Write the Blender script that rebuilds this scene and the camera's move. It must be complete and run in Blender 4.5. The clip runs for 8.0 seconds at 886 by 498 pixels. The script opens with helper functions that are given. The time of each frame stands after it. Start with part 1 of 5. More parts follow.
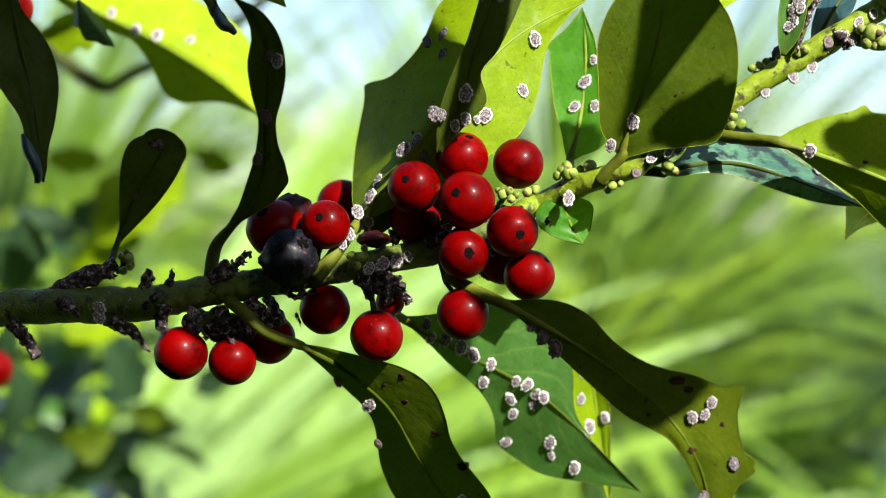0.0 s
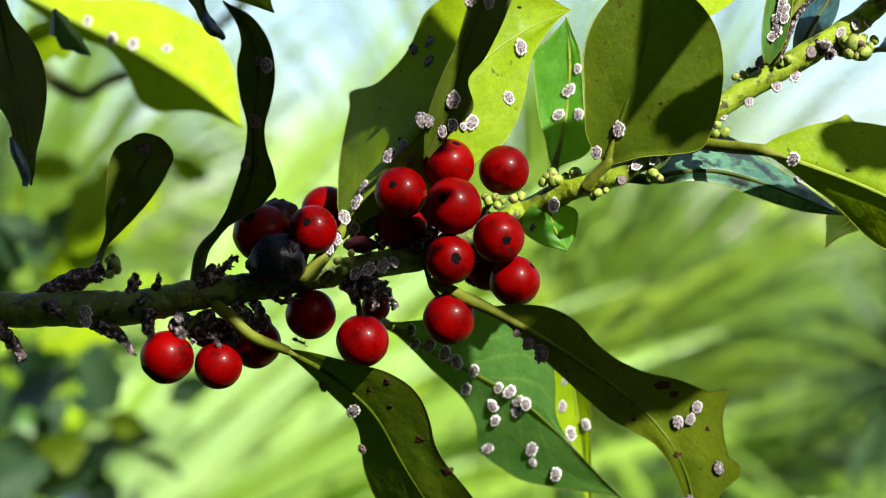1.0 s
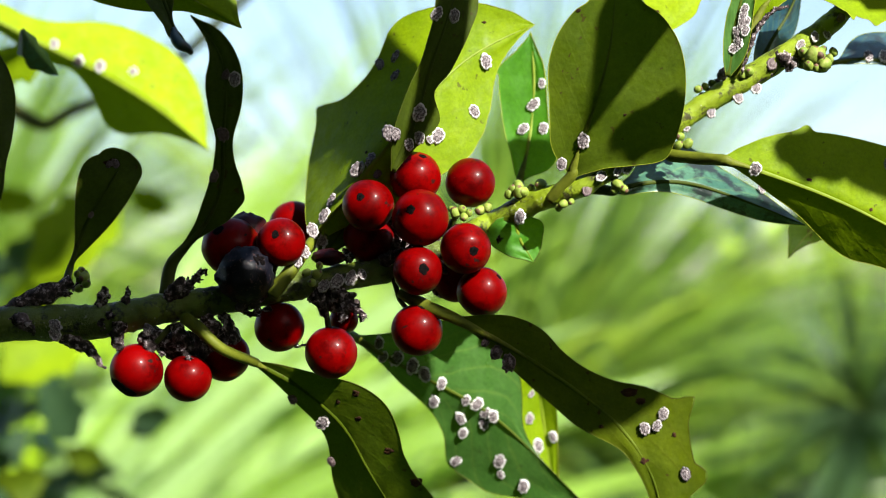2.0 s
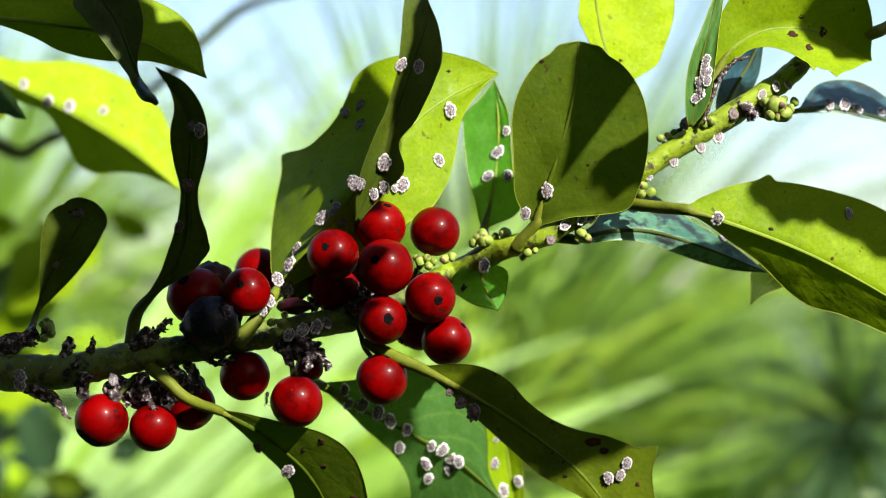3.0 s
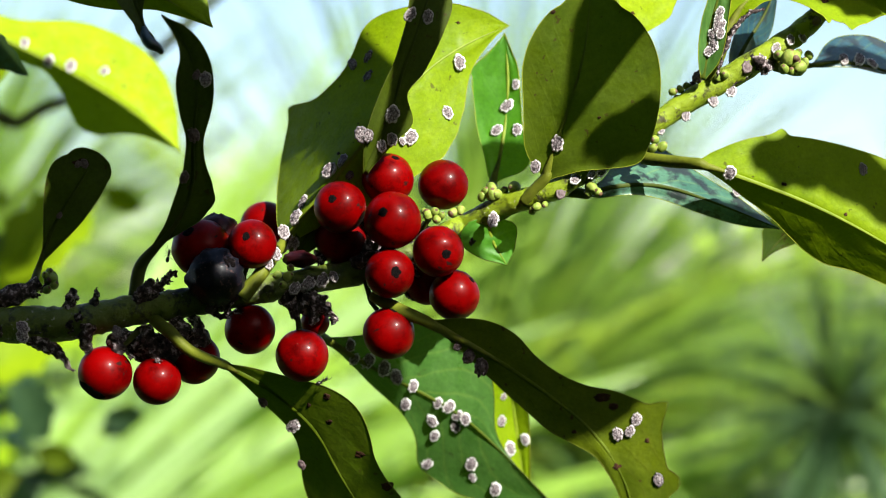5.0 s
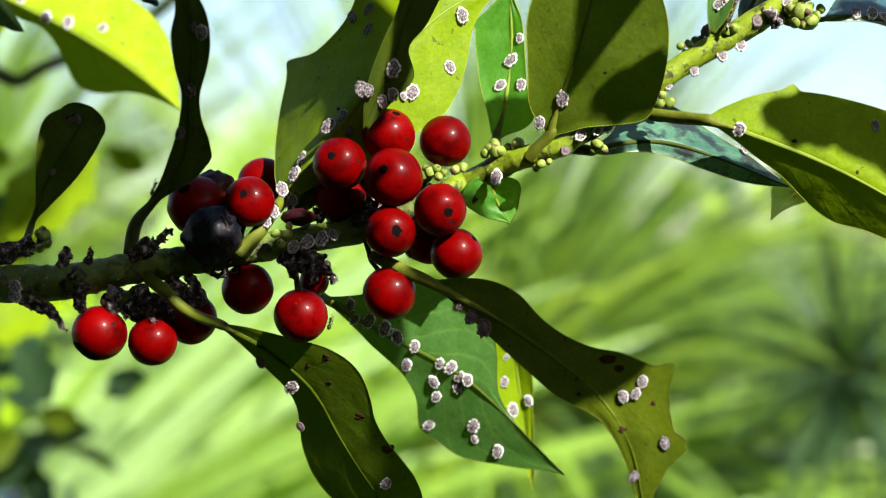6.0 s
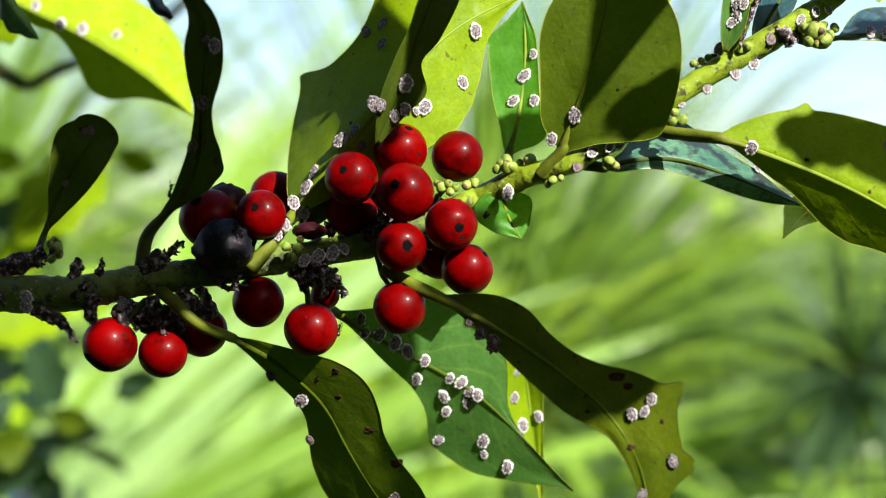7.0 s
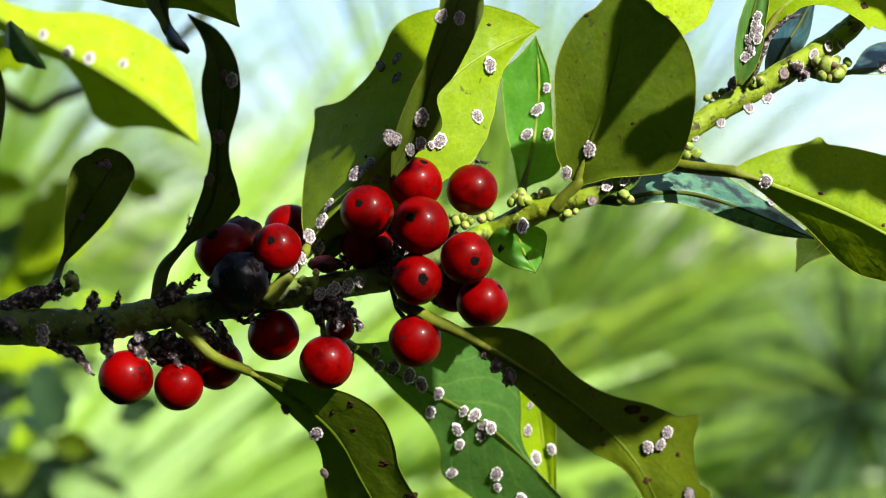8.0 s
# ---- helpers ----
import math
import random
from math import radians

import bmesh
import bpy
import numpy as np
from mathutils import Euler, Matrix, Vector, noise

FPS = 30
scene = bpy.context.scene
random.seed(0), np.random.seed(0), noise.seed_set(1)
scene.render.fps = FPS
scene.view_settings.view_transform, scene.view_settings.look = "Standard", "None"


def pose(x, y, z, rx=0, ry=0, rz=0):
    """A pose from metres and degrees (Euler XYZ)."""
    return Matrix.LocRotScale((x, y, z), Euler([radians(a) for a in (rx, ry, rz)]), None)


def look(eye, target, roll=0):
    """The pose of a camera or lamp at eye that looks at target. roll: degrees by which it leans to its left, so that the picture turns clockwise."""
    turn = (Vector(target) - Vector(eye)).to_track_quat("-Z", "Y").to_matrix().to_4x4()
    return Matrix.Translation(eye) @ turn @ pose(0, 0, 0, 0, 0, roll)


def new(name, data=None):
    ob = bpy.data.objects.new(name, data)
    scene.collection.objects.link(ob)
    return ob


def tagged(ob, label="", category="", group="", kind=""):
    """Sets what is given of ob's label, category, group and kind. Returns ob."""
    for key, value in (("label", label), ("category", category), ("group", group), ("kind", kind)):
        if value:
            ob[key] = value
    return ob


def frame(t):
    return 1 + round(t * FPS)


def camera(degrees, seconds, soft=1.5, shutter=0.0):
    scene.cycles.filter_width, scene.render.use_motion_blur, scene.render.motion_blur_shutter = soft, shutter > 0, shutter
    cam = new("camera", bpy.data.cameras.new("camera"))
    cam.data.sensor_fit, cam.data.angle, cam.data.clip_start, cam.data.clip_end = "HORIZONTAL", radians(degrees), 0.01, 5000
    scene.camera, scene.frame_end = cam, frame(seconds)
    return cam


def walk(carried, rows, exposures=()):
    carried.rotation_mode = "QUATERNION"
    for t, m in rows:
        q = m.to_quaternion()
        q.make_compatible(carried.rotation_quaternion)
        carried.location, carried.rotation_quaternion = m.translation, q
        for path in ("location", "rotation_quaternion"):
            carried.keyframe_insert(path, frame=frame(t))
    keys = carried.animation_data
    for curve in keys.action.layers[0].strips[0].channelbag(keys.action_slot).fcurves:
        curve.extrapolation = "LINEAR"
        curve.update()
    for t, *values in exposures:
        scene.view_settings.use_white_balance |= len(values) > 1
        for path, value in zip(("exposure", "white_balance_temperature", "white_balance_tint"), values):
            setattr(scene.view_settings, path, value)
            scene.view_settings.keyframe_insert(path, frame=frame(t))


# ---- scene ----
cam = camera(28, 8.0, soft=1.05)
cam.data.dof.use_dof = True
cam.data.dof.focus_distance = 0.312
cam.data.dof.aperture_fstop = 15.5
PATH = [
    (0, pose(0.00000, -0.31445, 1.50000, 90.000, -0.000, 0.000)),
    (0.5, pose(-0.00028, -0.31566, 1.49775, 90.403, -0.123, -0.135)),
    (1, pose(-0.00069, -0.31454, 1.50049, 90.222, 0.005, -0.847)),
    (1.5, pose(-0.00084, -0.31575, 1.49692, 90.905, -0.363, -1.487)),
    (1.7, pose(-0.00260, -0.31627, 1.49544, 91.256, -0.213, -1.824)),
    (2.8, pose(-0.00005, -0.31722, 1.50061, 91.953, 0.260, -2.639)),
    (3, pose(0.00155, -0.31656, 1.50254, 91.839, 0.403, -2.546)),
    (3.5, pose(0.00095, -0.31514, 1.49954, 92.343, 0.327, -2.702)),
    (4, pose(0.00024, -0.31479, 1.49946, 91.684, -0.105, -2.657)),
    (4.5, pose(-0.00050, -0.31409, 1.49777, 91.617, -0.291, -2.805)),
    (4.7, pose(-0.00216, -0.31432, 1.49732, 91.637, -0.160, -3.057)),
    (5.8, pose(-0.00196, -0.30812, 1.49728, 90.400, -0.175, -2.885)),
    (6, pose(-0.00107, -0.30613, 1.49763, 90.220, -0.309, -2.770)),
    (6.5, pose(-0.00183, -0.30600, 1.49624, 90.093, -0.042, -2.771)),
    (7, pose(-0.00217, -0.30815, 1.49889, 90.206, -0.334, -2.538)),
    (7.5, pose(-0.00172, -0.30849, 1.49991, 90.483, -0.666, -2.909)),
    (8, pose(-0.00251, -0.31036, 1.50026, 90.948, -0.640, -2.477)),
]
walk(cam, PATH)

# ---- daylight ----
SUN_WAY = Vector((0.46, -0.66, 0.59)).normalized()
world = bpy.data.worlds.new("sky")
scene.world = world
world.use_nodes = True
sky = world.node_tree.nodes.new("ShaderNodeTexSky")
sky.sky_type, sky.sun_disc = "NISHITA", False
sky.sun_elevation = math.asin(SUN_WAY.z)
sky.sun_rotation = math.atan2(SUN_WAY.x, SUN_WAY.y)
backdrop = world.node_tree.nodes["Background"]
backdrop.inputs["Strength"].default_value = 0.073
world.node_tree.links.new(sky.outputs["Color"], backdrop.inputs["Color"])
sun = new("sun", bpy.data.lights.new("sun", "SUN"))
sun.data.energy, sun.data.angle, sun.data.color = 5.0, radians(0.53), (1.0, 0.975, 0.88)
sun.matrix_world = look(SUN_WAY * 5 + Vector((0, 0, 1.5)), (0, 0, 1.5))
scene.view_settings.exposure = 1.56


# ---- materials ----
def material(name):
    m = bpy.data.materials.new(name)
    m.use_nodes = True
    m.node_tree.nodes.clear()
    return m, m.node_tree.nodes, m.node_tree.links


def noise_tex(n, l, scale, detail=4.0, rough=0.55, coord="Object"):
    c = n.new("ShaderNodeTexCoord")
    t = n.new("ShaderNodeTexNoise")
    t.inputs["Scale"].default_value, t.inputs["Detail"].default_value = scale, detail
    t.inputs["Roughness"].default_value = rough
    l.new(c.outputs[coord], t.inputs["Vector"])
    return t.outputs["Fac"]


def ramp(n, l, fac, stops):
    r = n.new("ShaderNodeValToRGB")
    while len(r.color_ramp.elements) < len(stops):
        r.color_ramp.elements.new(0.5)
    for e, (p, c) in zip(r.color_ramp.elements, stops):
        e.position, e.color = p, (*c, 1)
    l.new(fac, r.inputs["Fac"])
    return r.outputs["Color"]


def blend(n, l, fac, a, b, kind="MIX"):
    x = n.new("ShaderNodeMix")
    x.data_type, x.blend_type = "RGBA", kind
    for s, v in ((0, fac), (6, a), (7, b)):
        if hasattr(v, "is_output"):
            l.new(v, x.inputs[s])
        elif s == 0:
            x.inputs[s].default_value = v
        else:
            x.inputs[s].default_value = (*v, 1)
    return x.outputs[2]


def bump(n, l, height, strength, distance):
    b = n.new("ShaderNodeBump")
    b.inputs["Strength"].default_value, b.inputs["Distance"].default_value = strength, distance
    l.new(height, b.inputs["Height"])
    return b.outputs["Normal"]


def finish(n, l, shader):
    o = n.new("ShaderNodeOutputMaterial")
    l.new(shader, o.inputs["Surface"])


def plain(name, stops, scale, rough, bumps=(0.4, 0.0004), coat=0.0, metal=0.0, coord="Object", bump_scale=3.0, spec=0.5):
    """A rough or glossy surface with colour patches and fine relief."""
    m, n, l = material(name)
    col = ramp(n, l, noise_tex(n, l, scale, 6.0, 0.65, coord), stops)
    p = n.new("ShaderNodeBsdfPrincipled")
    l.new(col, p.inputs["Base Color"])
    p.inputs["Roughness"].default_value, p.inputs["Metallic"].default_value = rough, metal
    p.inputs["Coat Weight"].default_value, p.inputs["Coat Roughness"].default_value = coat, 0.12
    p.inputs["Specular IOR Level"].default_value = spec
    l.new(bump(n, l, noise_tex(n, l, scale * bump_scale, 6.0, 0.7, coord), *bumps), p.inputs["Normal"])
    finish(n, l, p.outputs[0])
    return m


def leaf_material(name, dark, light, glow, through_share, rough, coat, spot=0.5, vein=(0.2, 0.3, 0.05), grime=0.0, spec=0.5):
    """A waxy leaf: mottled skin, fine side veins, brown specks, and light that comes through."""
    m, n, l = material(name)
    uv = n.new("ShaderNodeUVMap")
    sep = n.new("ShaderNodeSeparateXYZ")
    l.new(uv.outputs["UV"], sep.inputs[0])
    # side veins: slanted bands that leave the midrib
    a = n.new("ShaderNodeMath"); a.operation = "ABSOLUTE"
    l.new(sep.outputs["Y"], a.inputs[0])
    s = n.new("ShaderNodeMath"); s.operation = "MULTIPLY_ADD"; s.inputs[1].default_value = -0.35
    l.new(a.outputs[0], s.inputs[0]); l.new(sep.outputs["X"], s.inputs[2])
    w = n.new("ShaderNodeMath"); w.operation = "MULTIPLY_ADD"; w.inputs[1].default_value = 0.10
    l.new(noise_tex(n, l, 120, 3), w.inputs[0]); l.new(s.outputs[0], w.inputs[2])
    f = n.new("ShaderNodeMath"); f.operation = "PINGPONG"; f.inputs[1].default_value = 0.063
    l.new(w.outputs[0], f.inputs[0])
    line = n.new("ShaderNodeMapRange")
    for i, v in ((1, 0.0), (2, 0.012), (3, 1.0), (4, 0.0)):
        line.inputs[i].default_value = v
    l.new(f.outputs[0], line.inputs[0])
    base = ramp(n, l, noise_tex(n, l, 140, 5), [(0.3, dark), (0.7, light)])
    fine = ramp(n, l, noise_tex(n, l, 1500, 3, 0.7), [(0.3, (0.82, 0.82, 0.82)), (0.7, (1.1, 1.1, 1.1))])
    base = blend(n, l, 1.0, base, fine, "MULTIPLY")
    k = n.new("ShaderNodeMath"); k.operation = "MULTIPLY"; k.inputs[1].default_value = 0.2
    l.new(line.outputs[0], k.inputs[0])
    base = blend(n, l, k.outputs[0], base, vein)
    spots = ramp(n, l, noise_tex(n, l, 520, 3, 0.55), [(0.67, (0, 0, 0)), (0.70, (spot, spot, spot))])
    base = blend(n, l, spots, base, (0.035, 0.016, 0.006))
    if grime:
        g = ramp(n, l, noise_tex(n, l, 150, 8, 0.7), [(0.48, (0, 0, 0)), (0.55, (grime, grime, grime))])
        base = blend(n, l, g, base, (0.012, 0.016, 0.02))
    p = n.new("ShaderNodeBsdfPrincipled")
    l.new(base, p.inputs["Base Color"])
    r = ramp(n, l, noise_tex(n, l, 420, 4), [(0.3, (rough * 0.75,) * 3), (0.75, (min(1, rough * 1.35),) * 3)])
    l.new(r, p.inputs["Roughness"])
    p.inputs["Specular IOR Level"].default_value = spec
    p.inputs["Coat Weight"].default_value, p.inputs["Coat Roughness"].default_value = coat, 0.22
    hsum = n.new("ShaderNodeMath"); hsum.operation = "MULTIPLY_ADD"; hsum.inputs[1].default_value = -0.02
    l.new(line.outputs[0], hsum.inputs[0]); l.new(noise_tex(n, l, 150, 4, 0.5), hsum.inputs[2])
    nor = bump(n, l, hsum.outputs[0], 0.55, 0.0009)
    l.new(nor, p.inputs["Normal"])
    t = n.new("ShaderNodeBsdfTranslucent")
    tc = blend(n, l, 1.0, ramp(n, l, noise_tex(n, l, 200, 4), [(0.25, tuple(c * 0.8 for c in glow)), (0.75, glow)]), fine, "MULTIPLY")
    tc = blend(n, l, spots, tc, (0.02, 0.008, 0.002))
    tc = blend(n, l, k.outputs[0], tc, tuple(c * 0.6 for c in glow))
    l.new(tc, t.inputs["Color"])
    mix = n.new("ShaderNodeMixShader"); mix.inputs[0].default_value = through_share
    l.new(p.outputs[0], mix.inputs[1]); l.new(t.outputs[0], mix.inputs[2])
    finish(n, l, mix.outputs[0])
    return m


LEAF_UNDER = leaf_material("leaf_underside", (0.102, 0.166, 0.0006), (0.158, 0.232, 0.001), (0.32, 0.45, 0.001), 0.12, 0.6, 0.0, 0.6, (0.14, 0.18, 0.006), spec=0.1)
# Brighter copy of LEAF_UNDER: strong light is put into the colour.
LEAF_BRIGHT = leaf_material("leaf_sunlit_underside", (0.18, 0.265, 0.001), (0.25, 0.34, 0.002), (0.4, 0.54, 0.002), 0.2, 0.6, 0.0, 0.5, (0.24, 0.30, 0.01), spec=0.1)
LEAF_DULL = leaf_material("leaf_dull_underside", (0.048, 0.072, 0.0012), (0.08, 0.108, 0.002), (0.07, 0.10, 0.002), 0.1, 0.6, 0.0, 0.8, (0.08, 0.085, 0.005), spec=0.12)
# LEAF_OLIVE and LEAF_DARK: darker copies with shade put into the colour.
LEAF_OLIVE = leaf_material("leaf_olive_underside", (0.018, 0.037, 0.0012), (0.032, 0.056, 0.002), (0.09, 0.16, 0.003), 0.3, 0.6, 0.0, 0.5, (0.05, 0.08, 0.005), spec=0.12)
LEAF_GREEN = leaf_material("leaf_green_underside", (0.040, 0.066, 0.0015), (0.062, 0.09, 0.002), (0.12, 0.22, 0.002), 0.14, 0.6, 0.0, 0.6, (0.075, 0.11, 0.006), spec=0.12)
LEAF_DARK = leaf_material("leaf_shaded_underside", (0.026, 0.042, 0.002), (0.045, 0.066, 0.003), (0.06, 0.085, 0.002), 0.1, 0.55, 0.0, 0.6, (0.032, 0.045, 0.004), spec=0.15)
LEAF_UPPER = leaf_material("leaf_upper_side", (0.033, 0.096, 0.015), (0.056, 0.136, 0.026), (0.2, 0.42, 0.008), 0.15, 0.36, 0.35, 0.25, spec=0.5)
# Blue sky reflection is put into this base colour; grime adds dark blotches.
LEAF_BLUE = leaf_material("leaf_sky_tinted_upper_side", (0.010, 0.042, 0.06), (0.022, 0.075, 0.095), (0.12, 0.26, 0.05), 0.10, 0.4, 0.45, 0.5, grime=0.9, spec=0.7)
LEAF_SOOTY = leaf_material("leaf_mouldy_upper_side", (0.028, 0.092, 0.062), (0.07, 0.165, 0.10), (0.14, 0.30, 0.05), 0.10, 0.42, 0.2, 0.3, grime=0.95, spec=0.5)
LEAF_YOUNG = leaf_material("leaf_young_upper_side", (0.034, 0.14, 0.005), (0.06, 0.205, 0.010), (0.28, 0.55, 0.008), 0.3, 0.5, 0.0, 0.1, (0.07, 0.2, 0.015), spec=0.3)
MARGIN = plain("leaf_margin", [(0.3, (0.15, 0.19, 0.010)), (0.7, (0.26, 0.28, 0.025))], 300, 0.5, (0.3, 0.0002), spec=0.2)
MARGIN_DARK = plain("leaf_margin_dull", [(0.3, (0.045, 0.062, 0.004)), (0.7, (0.10, 0.105, 0.010))], 300, 0.55, (0.3, 0.0002), spec=0.15)
RIB = plain("leaf_rib", [(0.3, (0.10, 0.15, 0.006)), (0.7, (0.16, 0.21, 0.012))], 300, 0.55, (0.3, 0.0002), spec=0.2)
RIB_OLIVE = plain("leaf_rib_olive", [(0.3, (0.04, 0.062, 0.0025)), (0.7, (0.065, 0.09, 0.004))], 300, 0.6, (0.3, 0.0002), spec=0.15)
RIB_DULL = plain("leaf_rib_dull", [(0.3, (0.024, 0.038, 0.002)), (0.7, (0.04, 0.056, 0.003))], 300, 0.6, (0.3, 0.0002), spec=0.15)
RIBS = {"leaf_dull_underside": LEAF_DULL, "leaf_shaded_underside": RIB_DULL, "leaf_olive_underside": RIB_DULL, "leaf_green_underside": RIB_OLIVE, "leaf_sky_tinted_upper_side": RIB_DULL, "leaf_mouldy_upper_side": RIB_DULL, "leaf_upper_side": RIB_OLIVE}
STALK = plain("leaf_stalk", [(0.25, (0.055, 0.068, 0.004)), (0.6, (0.108, 0.126, 0.008)), (0.8, (0.05, 0.03, 0.015))], 260, 0.6, (0.5, 0.0003), spec=0.2)
STALK_DARK = plain("leaf_stalk_dull", [(0.25, (0.028, 0.036, 0.006)), (0.7, (0.06, 0.072, 0.010))], 180, 0.6, spec=0.15)
def bark_material(name, green, light, grime, share, speck, spec=0.45, relief=0.0007):
    """Thin green bark: slow colour drift, black grime in patches, pale lichen specks."""
    m, n, l = material(name)
    col = ramp(n, l, noise_tex(n, l, 170, 5), [(0.32, green), (0.68, light)])
    col = blend(n, l, ramp(n, l, noise_tex(n, l, 330, 9, 0.72), [(share, (0, 0, 0)), (share + 0.1, (0.92,) * 3)]), col, grime)
    col = blend(n, l, ramp(n, l, noise_tex(n, l, 1300, 2, 0.5), [(0.69, (0, 0, 0)), (0.73, (speck,) * 3)]), col, (0.45, 0.42, 0.42))
    p = n.new("ShaderNodeBsdfPrincipled")
    l.new(col, p.inputs["Base Color"])
    p.inputs["Specular IOR Level"].default_value = spec
    l.new(ramp(n, l, noise_tex(n, l, 500, 5), [(0.35, (0.28,) * 3), (0.65, (0.7,) * 3)]), p.inputs["Roughness"])
    l.new(bump(n, l, noise_tex(n, l, 900, 7, 0.7), 0.75, relief), p.inputs["Normal"])
    finish(n, l, p.outputs[0])
    return m


BARK = bark_material("old_green_bark", (0.058, 0.085, 0.005), (0.105, 0.145, 0.012), (0.006, 0.005, 0.005), 0.52, 0.5)
GREENBARK = bark_material("young_green_bark", (0.135, 0.19, 0.007), (0.215, 0.285, 0.011), (0.022, 0.014, 0.008), 0.51, 0.35, 0.2, 0.0005)
# The palest stop puts small glints of light into the wood's colour.
DEADWOOD = plain("dead_wood", [(0.33, (0.005, 0.004, 0.004)), (0.45, (0.034, 0.022, 0.022)), (0.54, (0.085, 0.06, 0.06)), (0.62, (0.42, 0.35, 0.37))], 1100, 0.8, (0.8, 0.0006), spec=0.25)


def berry_material(name, deep, bright, blotch, rough, spec, dusty=0.72):
    """A thin fruit skin: mottled colour, dark scuffs and specks, a dull bloom that breaks the gloss."""
    m, n, l = material(name)
    col = ramp(n, l, noise_tex(n, l, 150, 6, 0.6), [(0.3, deep), (0.65, bright)])
    scuff = ramp(n, l, noise_tex(n, l, 260, 8, 0.75), [(0.51, (0, 0, 0)), (0.69, (blotch * 0.85,) * 3)])
    col = blend(n, l, scuff, col, tuple(c * 0.25 for c in deep))
    sp = ramp(n, l, noise_tex(n, l, 620, 2, 0.5), [(0.69, (0, 0, 0)), (0.73, (blotch,) * 3)])
    col = blend(n, l, sp, col, (0.012, 0.006, 0.005))
    dust = ramp(n, l, noise_tex(n, l, 1500, 3, 0.6), [(dusty, (0, 0, 0)), (dusty + 0.05, (0.25,) * 3)])
    col = blend(n, l, dust, col, (0.2, 0.1, 0.09))
    p = n.new("ShaderNodeBsdfPrincipled")
    l.new(col, p.inputs["Base Color"])
    l.new(ramp(n, l, noise_tex(n, l, 380, 6, 0.7), [(0.35, (rough * 0.85,) * 3), (0.7, (rough * 1.3,) * 3)]), p.inputs["Roughness"])
    p.inputs["Specular IOR Level"].default_value = spec
    p.inputs["Coat Weight"].default_value, p.inputs["Coat Roughness"].default_value = 0.06, 0.14
    l.new(bump(n, l, noise_tex(n, l, 500, 5, 0.6), 0.16, 0.0003), p.inputs["Normal"])
    finish(n, l, p.outputs[0])
    return m


BERRY = berry_material("ripe_red_skin", (0.056, 0.0001, 0.0002), (0.142, 0.0001, 0.0002), 0.9, 0.36, 0.05)
BERRY_DULL = berry_material("drying_purple_skin", (0.014, 0.001, 0.003), (0.045, 0.002, 0.004), 0.9, 0.5, 0.2)
BERRY_BLACK = berry_material("rotten_black_skin", (0.0012, 0.0012, 0.0025), (0.004, 0.004, 0.009), 0.3, 0.46, 0.2, 0.60)
STIGMA = plain("berry_eye", [(0.35, (0.001, 0.0007, 0.0008)), (0.7, (0.005, 0.003, 0.003))], 1500, 0.9, (0.8, 0.0004), spec=0.06)
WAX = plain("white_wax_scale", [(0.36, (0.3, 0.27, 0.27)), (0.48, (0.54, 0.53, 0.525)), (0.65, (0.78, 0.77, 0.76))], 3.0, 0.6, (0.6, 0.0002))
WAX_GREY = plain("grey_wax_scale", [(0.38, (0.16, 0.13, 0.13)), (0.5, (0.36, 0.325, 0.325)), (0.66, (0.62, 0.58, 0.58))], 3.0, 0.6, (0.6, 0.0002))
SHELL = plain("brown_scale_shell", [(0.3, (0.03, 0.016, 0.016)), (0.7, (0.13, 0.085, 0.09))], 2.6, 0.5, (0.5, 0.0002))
# Darkened wax copy: shade is put into the insects' colour.
WAX_DIM = plain("shaded_wax_scale", [(0.38, (0.03, 0.024, 0.028)), (0.5, (0.085, 0.072, 0.08)), (0.66, (0.24, 0.22, 0.235))], 3.2, 0.6, (0.6, 0.0002))
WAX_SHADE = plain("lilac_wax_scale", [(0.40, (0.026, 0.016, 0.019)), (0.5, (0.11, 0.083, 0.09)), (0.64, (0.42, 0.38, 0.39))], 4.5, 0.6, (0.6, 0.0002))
BUD = plain("flower_bud", [(0.3, (0.10, 0.16, 0.016)), (0.55, (0.19, 0.25, 0.035)), (0.72, (0.28, 0.30, 0.08))], 700, 0.55, (0.4, 0.0003), spec=0.3)
BUD_TIP = plain("flower_bud_tip", [(0.3, (0.05, 0.024, 0.012)), (0.7, (0.15, 0.075, 0.035))], 1200, 0.6)
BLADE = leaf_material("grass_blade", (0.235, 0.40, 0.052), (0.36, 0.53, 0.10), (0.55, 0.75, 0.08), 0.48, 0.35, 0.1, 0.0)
# Dark copy of BLADE: the shaded gaps of the grass, put into colour.
BLADE_DEEP = leaf_material("grass_blade_shaded", (0.022, 0.05, 0.02), (0.045, 0.09, 0.034), (0.11, 0.22, 0.03), 0.25, 0.45, 0.0, 0.0)
# Pale copy of BLADE: the sky's sheen on blades, put into colour.
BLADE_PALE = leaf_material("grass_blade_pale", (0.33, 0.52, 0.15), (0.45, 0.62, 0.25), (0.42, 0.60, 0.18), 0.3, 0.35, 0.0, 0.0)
# Colour raised above real leaf tones so that the bush looks sunlit.
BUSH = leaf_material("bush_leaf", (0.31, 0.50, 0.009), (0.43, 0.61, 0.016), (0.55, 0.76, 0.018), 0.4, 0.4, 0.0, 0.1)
BUSH_DEEP = leaf_material("bush_leaf_dark", (0.010, 0.03, 0.014), (0.026, 0.055, 0.024), (0.1, 0.18, 0.015), 0.2, 0.55, 0.0, 0.1, spec=0.1)
